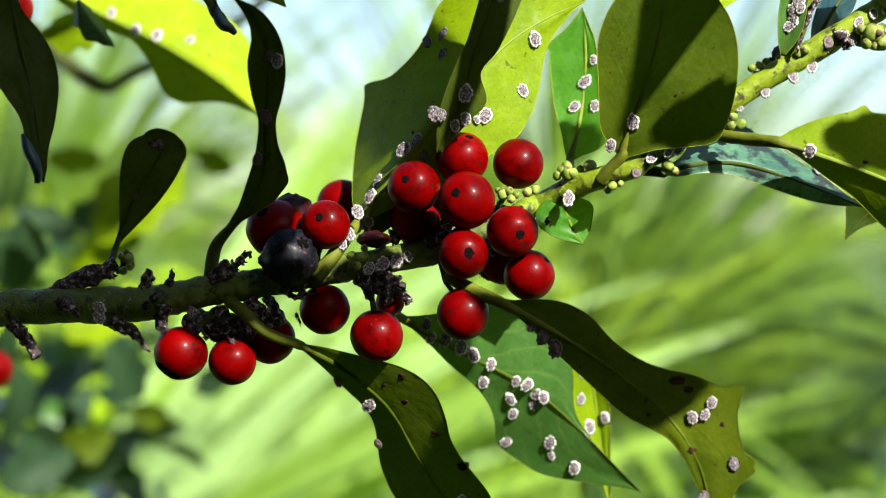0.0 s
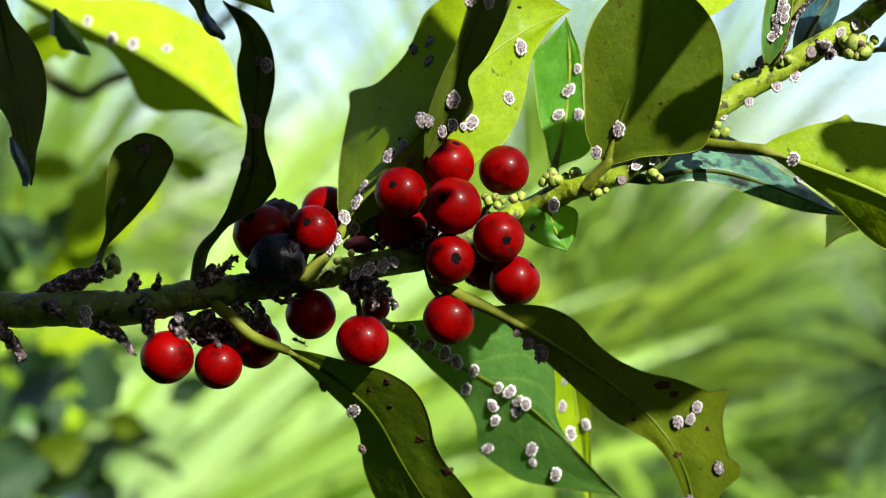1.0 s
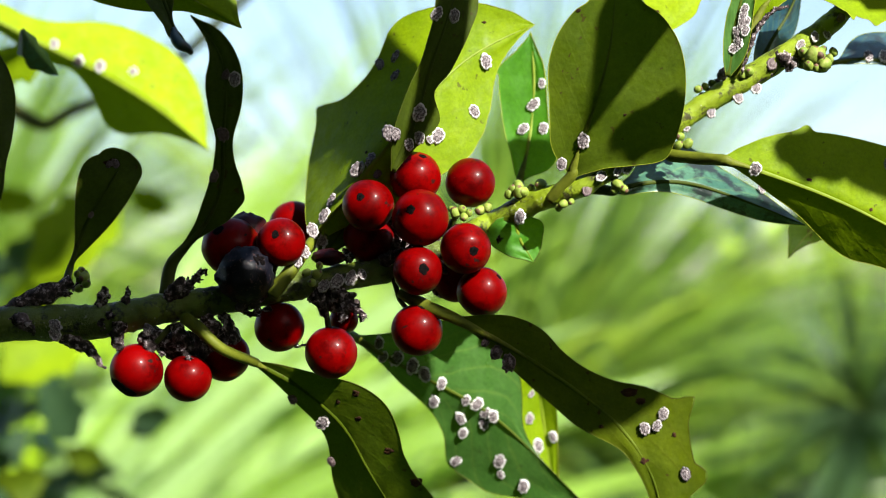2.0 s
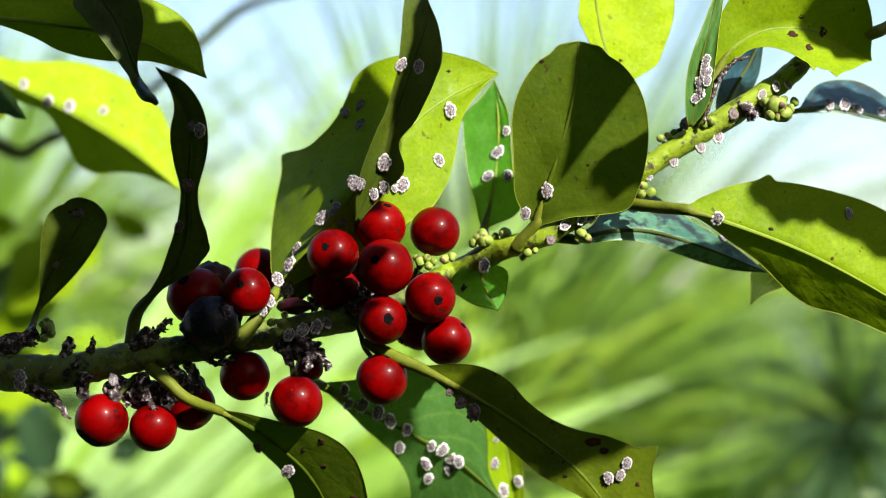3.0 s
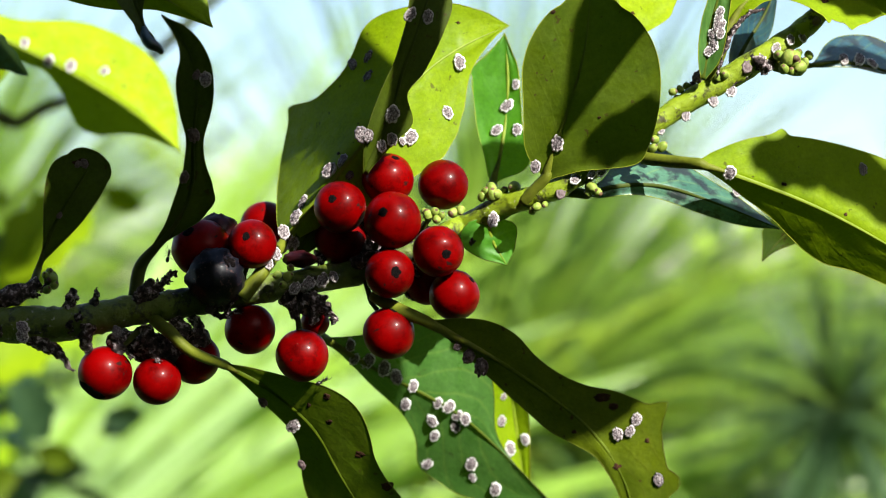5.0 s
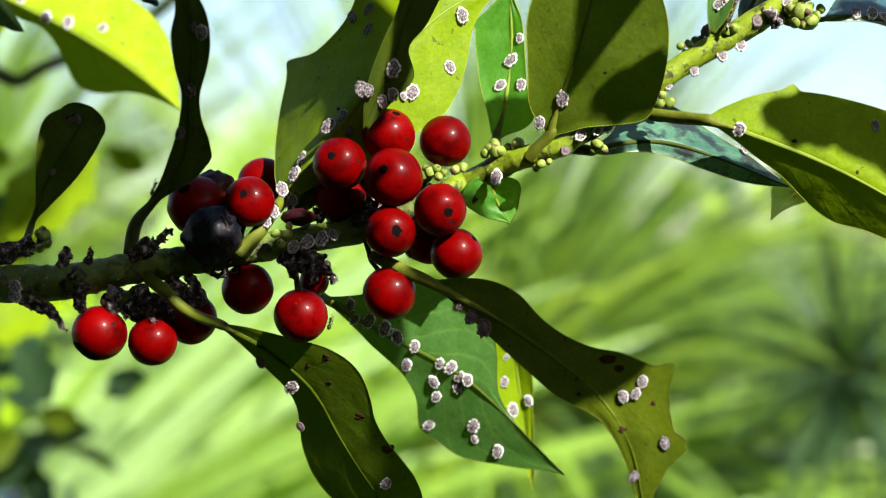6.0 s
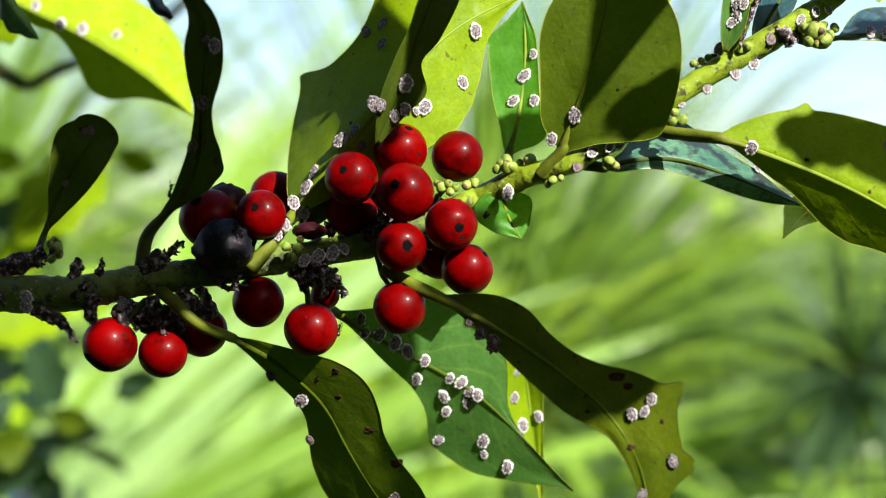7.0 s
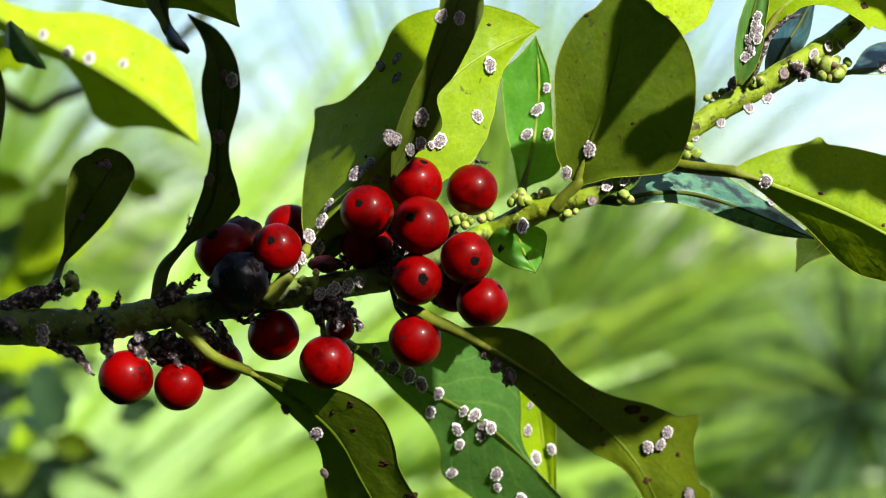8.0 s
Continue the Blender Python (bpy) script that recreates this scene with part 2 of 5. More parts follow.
SOIL = plain("garden_lawn", [(0.3, (0.05, 0.09, 0.015)), (0.6, (0.09, 0.16, 0.025)), (0.8, (0.12, 0.1, 0.05))], 3, 0.9, (0.8, 0.05))


# ---- building blocks (thing space in millimetres) ----
def part(name, bm, mat, parent=None, label="", smooth=True):
    me = bpy.data.meshes.new(name)
    bmesh.ops.recalc_face_normals(bm, faces=bm.faces)
    bm.to_mesh(me)
    bm.free()
    me.materials.append(mat)
    if smooth:
        me.polygons.foreach_set("use_smooth", [True] * len(me.polygons))
    ob = new(name, me)
    ob.parent = parent
    return tagged(ob, label) if label else ob


def smooth_path(points, steps):
    """Points along a Catmull-Rom curve, evenly spread over the spans."""
    p = [Vector(v) for v in points]
    p = [p[0] * 2 - p[1]] + p + [p[-1] * 2 - p[-2]]
    out = []
    for i in range(steps + 1):
        u = i / steps * (len(p) - 3)
        k = min(int(u), len(p) - 4)
        t = u - k
        a, b, c, d = p[k:k + 4]
        out.append(0.5 * ((2 * b) + (c - a) * t + (2 * a - 5 * b + 4 * c - d) * t * t + (3 * b - a - 3 * c + d) * t ** 3))
    return out


def values(v, u):
    """v spread evenly over 0..1, eased between its entries, at u."""
    x = u * (len(v) - 1)
    k = min(int(x), len(v) - 2)
    t = x - k
    a, b = v[k], v[k + 1]
    lo, hi = v[max(k - 1, 0)], v[min(k + 2, len(v) - 1)]
    return 0.5 * (2 * a + (b - lo) * t + (2 * lo - 5 * a + 4 * b - hi) * t * t + (3 * a - lo - 3 * b + hi) * t ** 3)


def tube(points, radii, steps=24, sides=12, rough=0.0, seed=0, bm=None):
    """A tapering, slightly uneven round rod through the points (mm)."""
    bm = bm or bmesh.new()
    path = smooth_path(points, steps)
    rings = []
    side = Vector((0, 1, 0))
    for i, c in enumerate(path):
        way = (path[min(i + 1, steps)] - path[max(i - 1, 0)]).normalized()
        side = (side - way * side.dot(way)).normalized()
        other = way.cross(side)
        r = values(radii, i / steps)
        ring = []
        for j in range(sides):
            a = j / sides * math.tau
            d = side * math.cos(a) + other * math.sin(a)
            k = 1 + rough * (noise.noise(c * 0.35 + d * 0.8 + Vector((seed, 0, 0))) + 0.5 * noise.noise(c * 1.1 + d * 2.0 + Vector((0, seed, 0))))
            ring.append(bm.verts.new((c + d * r * k) * 0.001))
        rings.append(ring)
    for a, b in zip(rings, rings[1:]):
        for j in range(sides):
            bm.faces.new((a[j], a[(j + 1) % sides], b[(j + 1) % sides], b[j]))
    for ring in (rings[0], rings[-1]):
        bm.faces.new(ring)
    return bm


def lump(centre, size, rough=0.2, seed=0, detail=2, bm=None):
    """An uneven rounded knob, size = radii in mm."""
    made = bmesh.new()
    bmesh.ops.create_icosphere(made, subdivisions=detail, radius=1)
    for v in made.verts:
        k = 1 + rough * noise.noise(v.co * 1.6 + Vector((seed * 3.1, seed, 0)))
        v.co = (Vector(centre) + Vector([v.co[i] * size[i] * k for i in range(3)])) * 0.001
    if bm is None:
        return made
    me = bpy.data.meshes.new("scratch")
    made.to_mesh(me)
    made.free()
    bm.from_mesh(me)
    bpy.data.meshes.remove(me)
    return bm


SURFACES = {}


def leaf(parent, key, mid, left, right, mat, lean=(0, 0), lean_tip=None, teeth=(), margin=MARGIN_DARK, rib=None, stalk=(), stalk_r=(1.0, 0.9),
         cup=0.0, wave=0.0, label="", stalk_mat=STALK, name="leaf", seed=0, rim=0.075, blunt=0.0, run=1.0, ease=1.0):
    """A leaf blade along its midrib. left, right: the half-widths (mm) from base to tip; lean: how far each half turns
    towards the front, in degrees, at the base and at the tip; ease: how late it changes; cup: rise of the edges; teeth: (side, place 0..1, length in mm)."""
    steps, half = 44, 7
    path = smooth_path(mid, steps)
    lean_tip = lean_tip or lean
    bm = bmesh.new()
    uv = bm.loops.layers.uv.new("UVMap")
    rows, rims = [], {-1: [], 1: []}
    coords = {}
    for i, c in enumerate(path):
        u = i / steps
        way = (path[min(i + 1, steps)] - path[max(i - 1, 0)]).normalized()
        flat = Vector((way.x, 0, way.z)).normalized()
        out = Vector((-flat.z, 0, flat.x))
        front = Vector((0, -1, 0))
        row = []
        for j in range(-half, half + 1):
            sgn = -1 if j < 0 else 1
            v = abs(j) / half
            w = max(values(left if sgn < 0 else right, u), 0.0)
            if blunt and u > blunt:
                w = values(left if sgn < 0 else right, blunt) * math.sqrt(max(0.0, 1 - ((u - blunt) / (1 - blunt)) ** 2))
            for ts, tu, tl in teeth:
                if ts == sgn:
                    w += tl * max(0.0, 1 - abs(u - tu) / 0.034) ** 1.9 * v ** 3
            a = radians(lean[0 if sgn < 0 else 1] * (1 - u ** ease) + lean_tip[0 if sgn < 0 else 1] * u ** ease)
            side = out * (-sgn)
            co = c + side * (w * v) + front * (w * v * math.tan(a) + cup * v * v * min(1, w / 6))
            co += front * wave * v * v * math.sin(u * 17 + seed * 2 + sgn) + front * 0.35 * noise.noise(Vector((u * 5 + seed, v * 2 * sgn, seed)))
            vert = bm.verts.new(co * 0.001)
            coords[vert] = (u, sgn * v)
            row.append(vert)
            if abs(j) == half:
                rims[sgn].append(co.copy())
        rows.append(row)
    for a, b in zip(rows, rows[1:]):
        for j in range(2 * half):
            f = bm.faces.new((a[j], a[j + 1], b[j + 1], b[j]))
            for lp in f.loops:
                lp[uv].uv = coords[lp.vert]
    SURFACES[key] = [[v.co.copy() for v in r] for r in rows]
    blade = part(name, bm, mat, parent, label)
    blade["key"] = key
    edge = rims[-1] + rims[1][::-1]
    edge = [p for k, p in enumerate(edge) if k == 0 or (p - edge[k - 1]).length > 0.05]
    part("margin", tube(edge, [rim * 0.8, rim, rim, rim * 0.8], len(edge) * 2, 5), margin, blade)
    ridge = tube([p + Vector((0, -0.03, 0)) for p in path[::4]], [0.5, 0.36, 0.24, 0.08], 44, 10)
    ridge.verts.ensure_lookup_table()
    for k in range(0, 450, 10):
        y = sum(ridge.verts[k + m].co.y for m in range(10)) / 10
        for m in range(10):
            ridge.verts[k + m].co.y = y + (ridge.verts[k + m].co.y - y) * 0.3
    part("midrib", ridge, rib or RIBS.get(mat.name, RIB), blade)
    if stalk:
        base = [values(list(stalk_r), k / len(stalk)) for k in range(len(stalk) + 1)]
        part("leaf_stalk", tube(list(stalk) + [path[0]] + [path[max(k, int(k * 4.5 * run))] for k in (1, 2, 3)], base + [base[-1] * 0.72, base[-1] * 0.42, 0.08], 40, 12, 0.1, seed), stalk_mat, blade)
    return blade


def berry(parent, at, r, mat=BERRY, eye=(0, -1, 0.2), eye_r=1.1, squash=1.0, wrinkle=0.0, seed=0, name="berry", label=""):
    """A round drupe with its dark eye at the far end and a slight dimple round it."""
    bm = bmesh.new()
    bmesh.ops.create_uvsphere(bm, u_segments=32, v_segments=20, radius=1)
    e = Vector(eye).normalized()
    for v in bm.verts:
        d = v.co.normalized()
        k = 1 - 0.05 * max(0, (d.dot(e) - 0.9) / 0.1) - 0.06 * max(0, (-d.dot(e) - 0.85) / 0.15)
        k *= 1 + 0.02 * noise.noise(d * 1.3 + Vector((seed, 0, 0))) + wrinkle * abs(noise.noise(d * 3.5 + Vector((0, seed, 0))))
        v.co = (Vector(at) + Vector((d.x, d.y, d.z * squash)) * (r * k)) * 0.001
    ob = part(name, bm, mat, parent, label)
    if eye_r:
        q = e.to_track_quat("Z", "Y").to_matrix()
        bm = bmesh.new()
        turns, rings, last = 26, 5, None
        for i in range(rings + 1):
            ring = []
            for j in range(turns):
                a = j / turns * math.tau
                k = 0.8 + 0.22 * noise.noise(Vector((math.cos(a) * 1.4 + seed, math.sin(a) * 1.4, seed))) + 0.16 * noise.noise(Vector((math.cos(a) * 5, math.sin(a) * 5, seed)))
                rho = eye_r * 1.25 * k * max(i, 0.05) / rings / r
                d = q @ Vector((math.cos(a) * math.sin(rho), math.sin(a) * math.sin(rho), math.cos(rho)))
                dip = 1 - 0.05 * max(0, (d.dot(e) - 0.9) / 0.1)
                h = dip * r * (1 + 0.02 * noise.noise(d * 1.3 + Vector((seed, 0, 0))) + wrinkle * abs(noise.noise(d * 3.5 + Vector((0, seed, 0)))))
                h += (0.10 + 0.12 * noise.noise(d * 9)) * (1 - (i / rings) ** 3) - 0.03 * (i == rings)
                ring.append(bm.verts.new((Vector(at) + Vector((d.x, d.y, d.z * squash)) * h) * 0.001))
            if last:
                for j in range(turns):
                    bm.faces.new((last[j], last[(j + 1) % turns], ring[(j + 1) % turns], ring[j]))
            last = ring
        part("eye", bm, STIGMA, ob)
    return ob


# ---- the holly branch ----
BASE = (-0.09, 0.0, 1.489)
branch = new("holly_branch")
branch.location = BASE
tagged(branch, "holly branch with red berries, spiny leaves and white scale insects", "branch")

part("stem", tube([(-530, 0, -26), (-300, 0, -10), (-30, 0, -2), (-0.0, 0.0, -0.0), (12.6, -4.0, 0.7), (25.4, -4.0, 1.1), (38.3, -4.0, 1.5), (48.0, -3.0, 3.5), (56.8, -2.0, 4.8), (67.6, 0.0, 6.7), (77.6, 1.0, 8.6), (88.6, 2.0, 10.6), (97.7, 3.0, 14.3), (104.3, 4.0, 17.4)],
     [6.0, 4.5, 3.2, 3.1, 3.0, 3.0, 3.1, 2.7, 2.6, 2.5, 2.4, 2.3, 2.25, 1.8], 280, 24, 0.16, 1), BARK, branch, "old green-brown bark with lichen")
part("shoot", tube([(97.7, 3.0, 14.6), (101.7, 3.0, 16.5), (104.7, 3.0, 17.9), (107.8, 4.0, 19.2), (114.8, -0.5, 22.6), (122.2, -4.8, 24.9), (130.8, -6.0, 29.7), (139.9, -4.5, 36.3), (147.9, -4.0, 41.7), (157.7, -4.0, 47.4), (166.6, -4.0, 53.4), (174.5, -4.0, 60.5)],
     [2.1, 2.0, 1.9, 2.0, 2.1, 1.9, 1.8, 1.8, 2.0, 2.2, 2.0, 1.8], 220, 22, 0.18, 5), GREENBARK, branch, "young green bark with brown scars")
part("side_twig", tube([(19.8, -3.0, 2.2), (25.2, -3.0, 5.2), (28.7, -3.0, 6.4), (32.5, -2.0, 8.6)], [1.4, 1.5, 1.6, 1.4], 24, 12, 0.5, 3), DEADWOOD, branch)

# berries
# The first berry's eye is enlarged into a black patch at lower left.
for at, r, eye, eye_r in (
        ((44.2, -4.0, -7.2), 4.7, (-0.62, -0.30, -0.85), 3.0), ((53.2, -4.0, -8.6), 4.2, (0.1, 0.3, -1), 0.8), ((59.2, 2.0, -5.0), 4.5, (0.5, 0.3, -0.8), 0.8),
        ((69.0, 1.0, 0.3), 4.5, (0, 0.4, -1), 0.7), ((78.3, -1.0, -4.3), 4.7, (0.2, 0.4, -1), 0.7), ((69.6, -6.0, 15.2), 4.3, (-0.2, -0.9, 0.28), 0.8),
        ((70.8, 24.0, 19.4), 4.9, (0, 0.5, 1), 0.7), ((84.9, -4.0, 21.8), 4.6, (-0.32, -0.9, 0.3), 0.8), ((93.4, -1.0, 27.0), 4.6, (0.3, -0.5, 0.9), 0.8),
        ((94.0, -8.0, 19.4), 5.0, (-0.4, -0.9, 0.25), 0.9), ((103.3, 0.0, 26.1), 4.5, (0.2, 0.4, 0.9), 0.8), ((93.5, -8.0, 10.1), 4.3, (0.22, -0.95, 0.05), 1.0),
        ((102.0, -7.0, 14.0), 4.5, (0.28, -0.95, -0.12), 0.9), ((105.1, -3.0, 6.4), 4.5, (0.6, -0.3, 0.55), 0.7), ((93.5, -5.0, -0.3), 4.6, (0.2, -0.3, 0.9), 0.9),
        ((85.0, 4.0, 16.4), 4.6, (0, 0.5, -1), 0.6), ((100.7, 4.0, 8.9), 4.3, (0, 1, 0), 0.6), ((80.5, 5.0, 1.5), 2.6, (0, 0.4, -1), 0.6)):
    berry(branch, at, r, BERRY, eye, eye_r, seed=r * at[0])
berry(branch, (60.6, -2.0, 14.6), 5.2, BERRY, (-0.4, -0.7, 0.6), 1.2, 0.96, 0.05, 3, label="wilting red berry with dark blotches")
berry(branch, (63.5, -7.0, 9.5), 4.7, BERRY_BLACK, (0.5, -0.6, 0.5), 1.2, 1.02, 0.24, 7, label="rotten black wrinkled berry")
berry(branch, (63.2, 2.0, 17.3), 3.8, BERRY_DULL, (0.3, 0.2, 0.9), 1.0, 0.9, 0.2, 9, label="shrivelled purple berry")
berry(branch, (77.8, -1.0, 12.7), 2.8, BERRY_DULL, (0.3, 0.2, 0.9), 0.8, 0.5, 0.25, 11, label="dried dark berry")

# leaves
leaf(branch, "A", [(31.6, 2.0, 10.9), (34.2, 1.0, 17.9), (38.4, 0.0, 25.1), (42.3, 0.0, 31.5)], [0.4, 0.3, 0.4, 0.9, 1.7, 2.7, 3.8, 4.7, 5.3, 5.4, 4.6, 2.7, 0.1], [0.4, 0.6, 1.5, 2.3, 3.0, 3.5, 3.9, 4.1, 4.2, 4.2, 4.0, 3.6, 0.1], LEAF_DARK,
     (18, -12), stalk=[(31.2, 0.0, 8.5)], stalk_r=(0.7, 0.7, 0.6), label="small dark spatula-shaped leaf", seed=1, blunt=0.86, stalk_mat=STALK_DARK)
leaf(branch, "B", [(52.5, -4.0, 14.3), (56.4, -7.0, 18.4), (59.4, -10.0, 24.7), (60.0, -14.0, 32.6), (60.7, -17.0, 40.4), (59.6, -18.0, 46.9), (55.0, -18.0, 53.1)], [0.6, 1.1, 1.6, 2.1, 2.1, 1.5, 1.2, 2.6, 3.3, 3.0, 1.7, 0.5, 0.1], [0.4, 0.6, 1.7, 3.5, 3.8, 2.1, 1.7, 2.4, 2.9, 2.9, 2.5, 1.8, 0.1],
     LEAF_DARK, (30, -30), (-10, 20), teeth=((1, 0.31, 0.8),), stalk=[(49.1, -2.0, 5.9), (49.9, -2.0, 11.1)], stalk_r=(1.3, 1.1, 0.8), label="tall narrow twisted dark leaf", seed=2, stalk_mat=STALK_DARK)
leaf(branch, "C", [(74.8, 4.0, 15.9), (79.0, 1.5, 21.2), (84.0, -0.8, 27.2), (89.3, -1.6, 33.6), (95.1, 0.0, 41.0), (101.4, 3.0, 47.6), (108.3, 6.0, 52.4), (115.8, 8.0, 56.0)],
     [0.5, 3.2, 5.0, 6.7, 8.4, 10.0, 11.4, 12.7, 14.0, 15.4, 14.7, 12.9, 12.1, 11.7, 12.0, 13.0, 14.2, 14.0, 12.6, 11.1, 9.5, 7.8, 5.4, 3.2, 0.1],
     [0.3, 1.5, 2.4, 3.4, 4.6, 5.9, 7.2, 8.0, 8.9, 9.6, 10.2, 11.1, 12.2, 12.6, 12.2, 11.7, 10.5, 9.4, 7.7, 5.7, 4.0, 2.8, 1.7, 0.6, 0.1],
     LEAF_UNDER, (-66, -10), (18, -14), ease=2.3, teeth=((-1, 0.395, 1.7),), margin=MARGIN, rim=0.08, stalk=[(67.8, -5.5, 5.9), (71.8, -4.0, 11.1)], stalk_r=(1.4, 1.2, 0.9), stalk_mat=STALK, run=0.2, label="broad yellow-green leaf, half in shade, with one spine", seed=3)
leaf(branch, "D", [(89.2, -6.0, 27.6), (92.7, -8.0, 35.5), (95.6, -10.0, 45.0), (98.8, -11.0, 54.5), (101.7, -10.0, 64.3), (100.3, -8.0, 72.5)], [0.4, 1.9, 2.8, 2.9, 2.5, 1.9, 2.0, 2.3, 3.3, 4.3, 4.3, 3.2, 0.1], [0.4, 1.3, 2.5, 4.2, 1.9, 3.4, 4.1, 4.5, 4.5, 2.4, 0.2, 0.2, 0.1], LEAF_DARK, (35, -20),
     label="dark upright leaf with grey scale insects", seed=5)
leaf(branch, "F", [(113.4, 14.0, 27.0), (115.0, 16.0, 32.6), (116.6, 18.0, 41.8), (116.7, 19.0, 50.3), (116.2, 20.0, 56.4)], [0.4, 1.4, 2.2, 3.1, 4.5, 5.6, 6.2, 6.6, 6.7, 6.3, 3.8, 1.8, 0.1], [0.4, 1.7, 4.2, 5.4, 4.1, 3.1, 2.5, 2.2, 2.0, 1.7, 1.0, 0.5, 0.1], LEAF_YOUNG, (-12, 30), rib=RIB,
     teeth=((-1, 0.72, 1.2),), margin=MARGIN, stalk=[(113.1, 10.0, 25.0)], label="bright green glossy young leaf", seed=6)
leaf(branch, "G", [(120.8, -6.0, 26.8), (122.0, -8.0, 31.4), (124.8, -11.0, 40.0), (127.0, -13.0, 49.4), (127.8, -14.0, 58.6)], [0.4, 1.9, 3.7, 5.2, 6.3, 7.5, 8.6, 9.5, 9.7, 9.3, 8.2, 5.8, 0.1], [0.8, 3.2, 5.8, 10.1, 14.3, 14.9, 14.8, 14.4, 13.6, 12.2, 9.9, 6.4, 0.1], LEAF_GREEN, (-16, 8),
     margin=MARGIN, cup=1.0, stalk=[(117.4, -3.2, 22.8)], stalk_r=(1.3, 1.2, 1.0), label="large rounded leaf seen from below", seed=7, blunt=0.94)
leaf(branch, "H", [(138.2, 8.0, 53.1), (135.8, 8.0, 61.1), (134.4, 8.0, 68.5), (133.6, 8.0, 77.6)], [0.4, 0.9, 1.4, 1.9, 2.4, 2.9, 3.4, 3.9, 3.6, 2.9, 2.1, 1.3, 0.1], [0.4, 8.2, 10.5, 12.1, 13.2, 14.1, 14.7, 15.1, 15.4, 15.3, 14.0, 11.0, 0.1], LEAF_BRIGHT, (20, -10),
     margin=MARGIN, label="yellow-green leaf with its backlit look put into the colour", seed=8)
leaf(branch, "I", [(146.8, -12.0, 29.2), (152.7, -12.5, 27.4), (166.3, -12.0, 22.4), (178.6, -11.0, 16.4), (193.5, -9.0, 7.8)], [0.9, 2.5, 4.0, 6.3, 8.8, 10.5, 11.7, 12.6, 13.3, 13.3, 11.5, 8.3, 0.1], [0.4, 0.6, 1.0, 1.7, 2.9, 4.2, 5.9, 7.1, 7.4, 6.3, 5.6, 4.6, 0.1], LEAF_UNDER, (-8, -40), rib=RIB,
     teeth=((-1, 0.36, 1.6),), margin=MARGIN, stalk=[(138.7, -4.0, 30.8), (143.1, -8.0, 29.9)], stalk_r=(1.2, 1.1, 1.0), label="big yellow-green leaf with dappled shade", seed=9)
leaf(branch, "J", [(128.4, -3.0, 24.4), (135.3, -2.0, 26.0), (143.6, 0.0, 25.9), (153.8, 1.0, 22.7), (164.9, 3.0, 18.6)], [0.4, 1.1, 2.1, 4.5, 6.7, 8.1, 7.5, 5.8, 4.6, 3.7, 2.7, 1.4, 0.1], [0.4, 1.3, 1.6, 1.7, 1.8, 2.1, 2.4, 2.6, 2.7, 2.6, 2.2, 1.3, 0.1], LEAF_SOOTY, (-50, -4),
     margin=MARGIN, stalk=[(124.3, -3.0, 25.0)], label="glossy dark leaf blotched with sooty mould", run=0.2, stalk_mat=RIB_OLIVE, seed=10, wave=0.3)
leaf(branch, "K", [(177.6, 10.0, 23.5), (172.6, 12.0, 20.9), (168.2, 14.0, 17.2), (164.4, 14.0, 12.9)], [0.4, 2.6, 4.7, 4.5, 4.2, 3.8, 3.3, 2.6, 2.0, 1.3, 0.7, 0.3, 0.1], [0.4, 3.3, 3.3, 3.4, 3.4, 3.5, 3.6, 3.8, 3.8, 3.6, 2.2, 1.1, 0.1], LEAF_OLIVE, (0, 0), label="leaf tip behind another leaf", seed=11)
leaf(branch, "L", [(152.9, -6.0, 52.3), (156.5, -6.5, 58.3), (163.2, -6.5, 62.0), (172.5, -6.5, 61.7), (182.1, -6.5, 56.6)], [0.4, 1.6, 2.7, 4.4, 6.4, 8.3, 10.1, 10.8, 11.2, 10.6, 7.9, 4.4, 0.1], [0.4, 1.2, 1.6, 1.8, 2.0, 2.8, 3.8, 5.2, 6.8, 7.4, 7.2, 5.3, 0.1], LEAF_UNDER, (-10, 35), (46, 40), rib=RIB,
     teeth=((1, 0.72, 1.6), (1, 0.88, 1.8)), margin=MARGIN, stalk=[(150.3, -4.0, 44.8), (151.8, -6.0, 49.2)], stalk_r=(1.4, 1.3, 1.1), label="curled yellow-green leaf with brown blotches", seed=12)
leaf(branch, "M", [(148.6, -8.0, 44.4), (149.6, -9.5, 52.8), (151.2, -10.5, 59.8), (153.9, -10.5, 69.9)], [0.4, 1.2, 1.6, 1.8, 1.9, 2.0, 1.9, 1.8, 1.5, 1.2, 0.9, 0.5, 0.1], [0.4, 1.7, 2.5, 2.7, 2.7, 2.6, 2.4, 2.2, 1.9, 1.6, 1.4, 1.0, 0.1], LEAF_UPPER, (20, 20), margin=MARGIN, label="narrow green leaf crusted with white scale", seed=13)
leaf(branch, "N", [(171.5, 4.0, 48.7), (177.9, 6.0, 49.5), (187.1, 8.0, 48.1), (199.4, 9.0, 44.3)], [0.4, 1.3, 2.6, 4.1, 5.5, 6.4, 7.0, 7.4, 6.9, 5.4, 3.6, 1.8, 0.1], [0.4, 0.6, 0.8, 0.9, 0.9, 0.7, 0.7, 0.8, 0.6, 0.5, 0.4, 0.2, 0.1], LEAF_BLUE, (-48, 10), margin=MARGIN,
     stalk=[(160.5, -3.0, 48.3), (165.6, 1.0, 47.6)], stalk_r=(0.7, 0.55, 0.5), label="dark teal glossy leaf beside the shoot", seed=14)
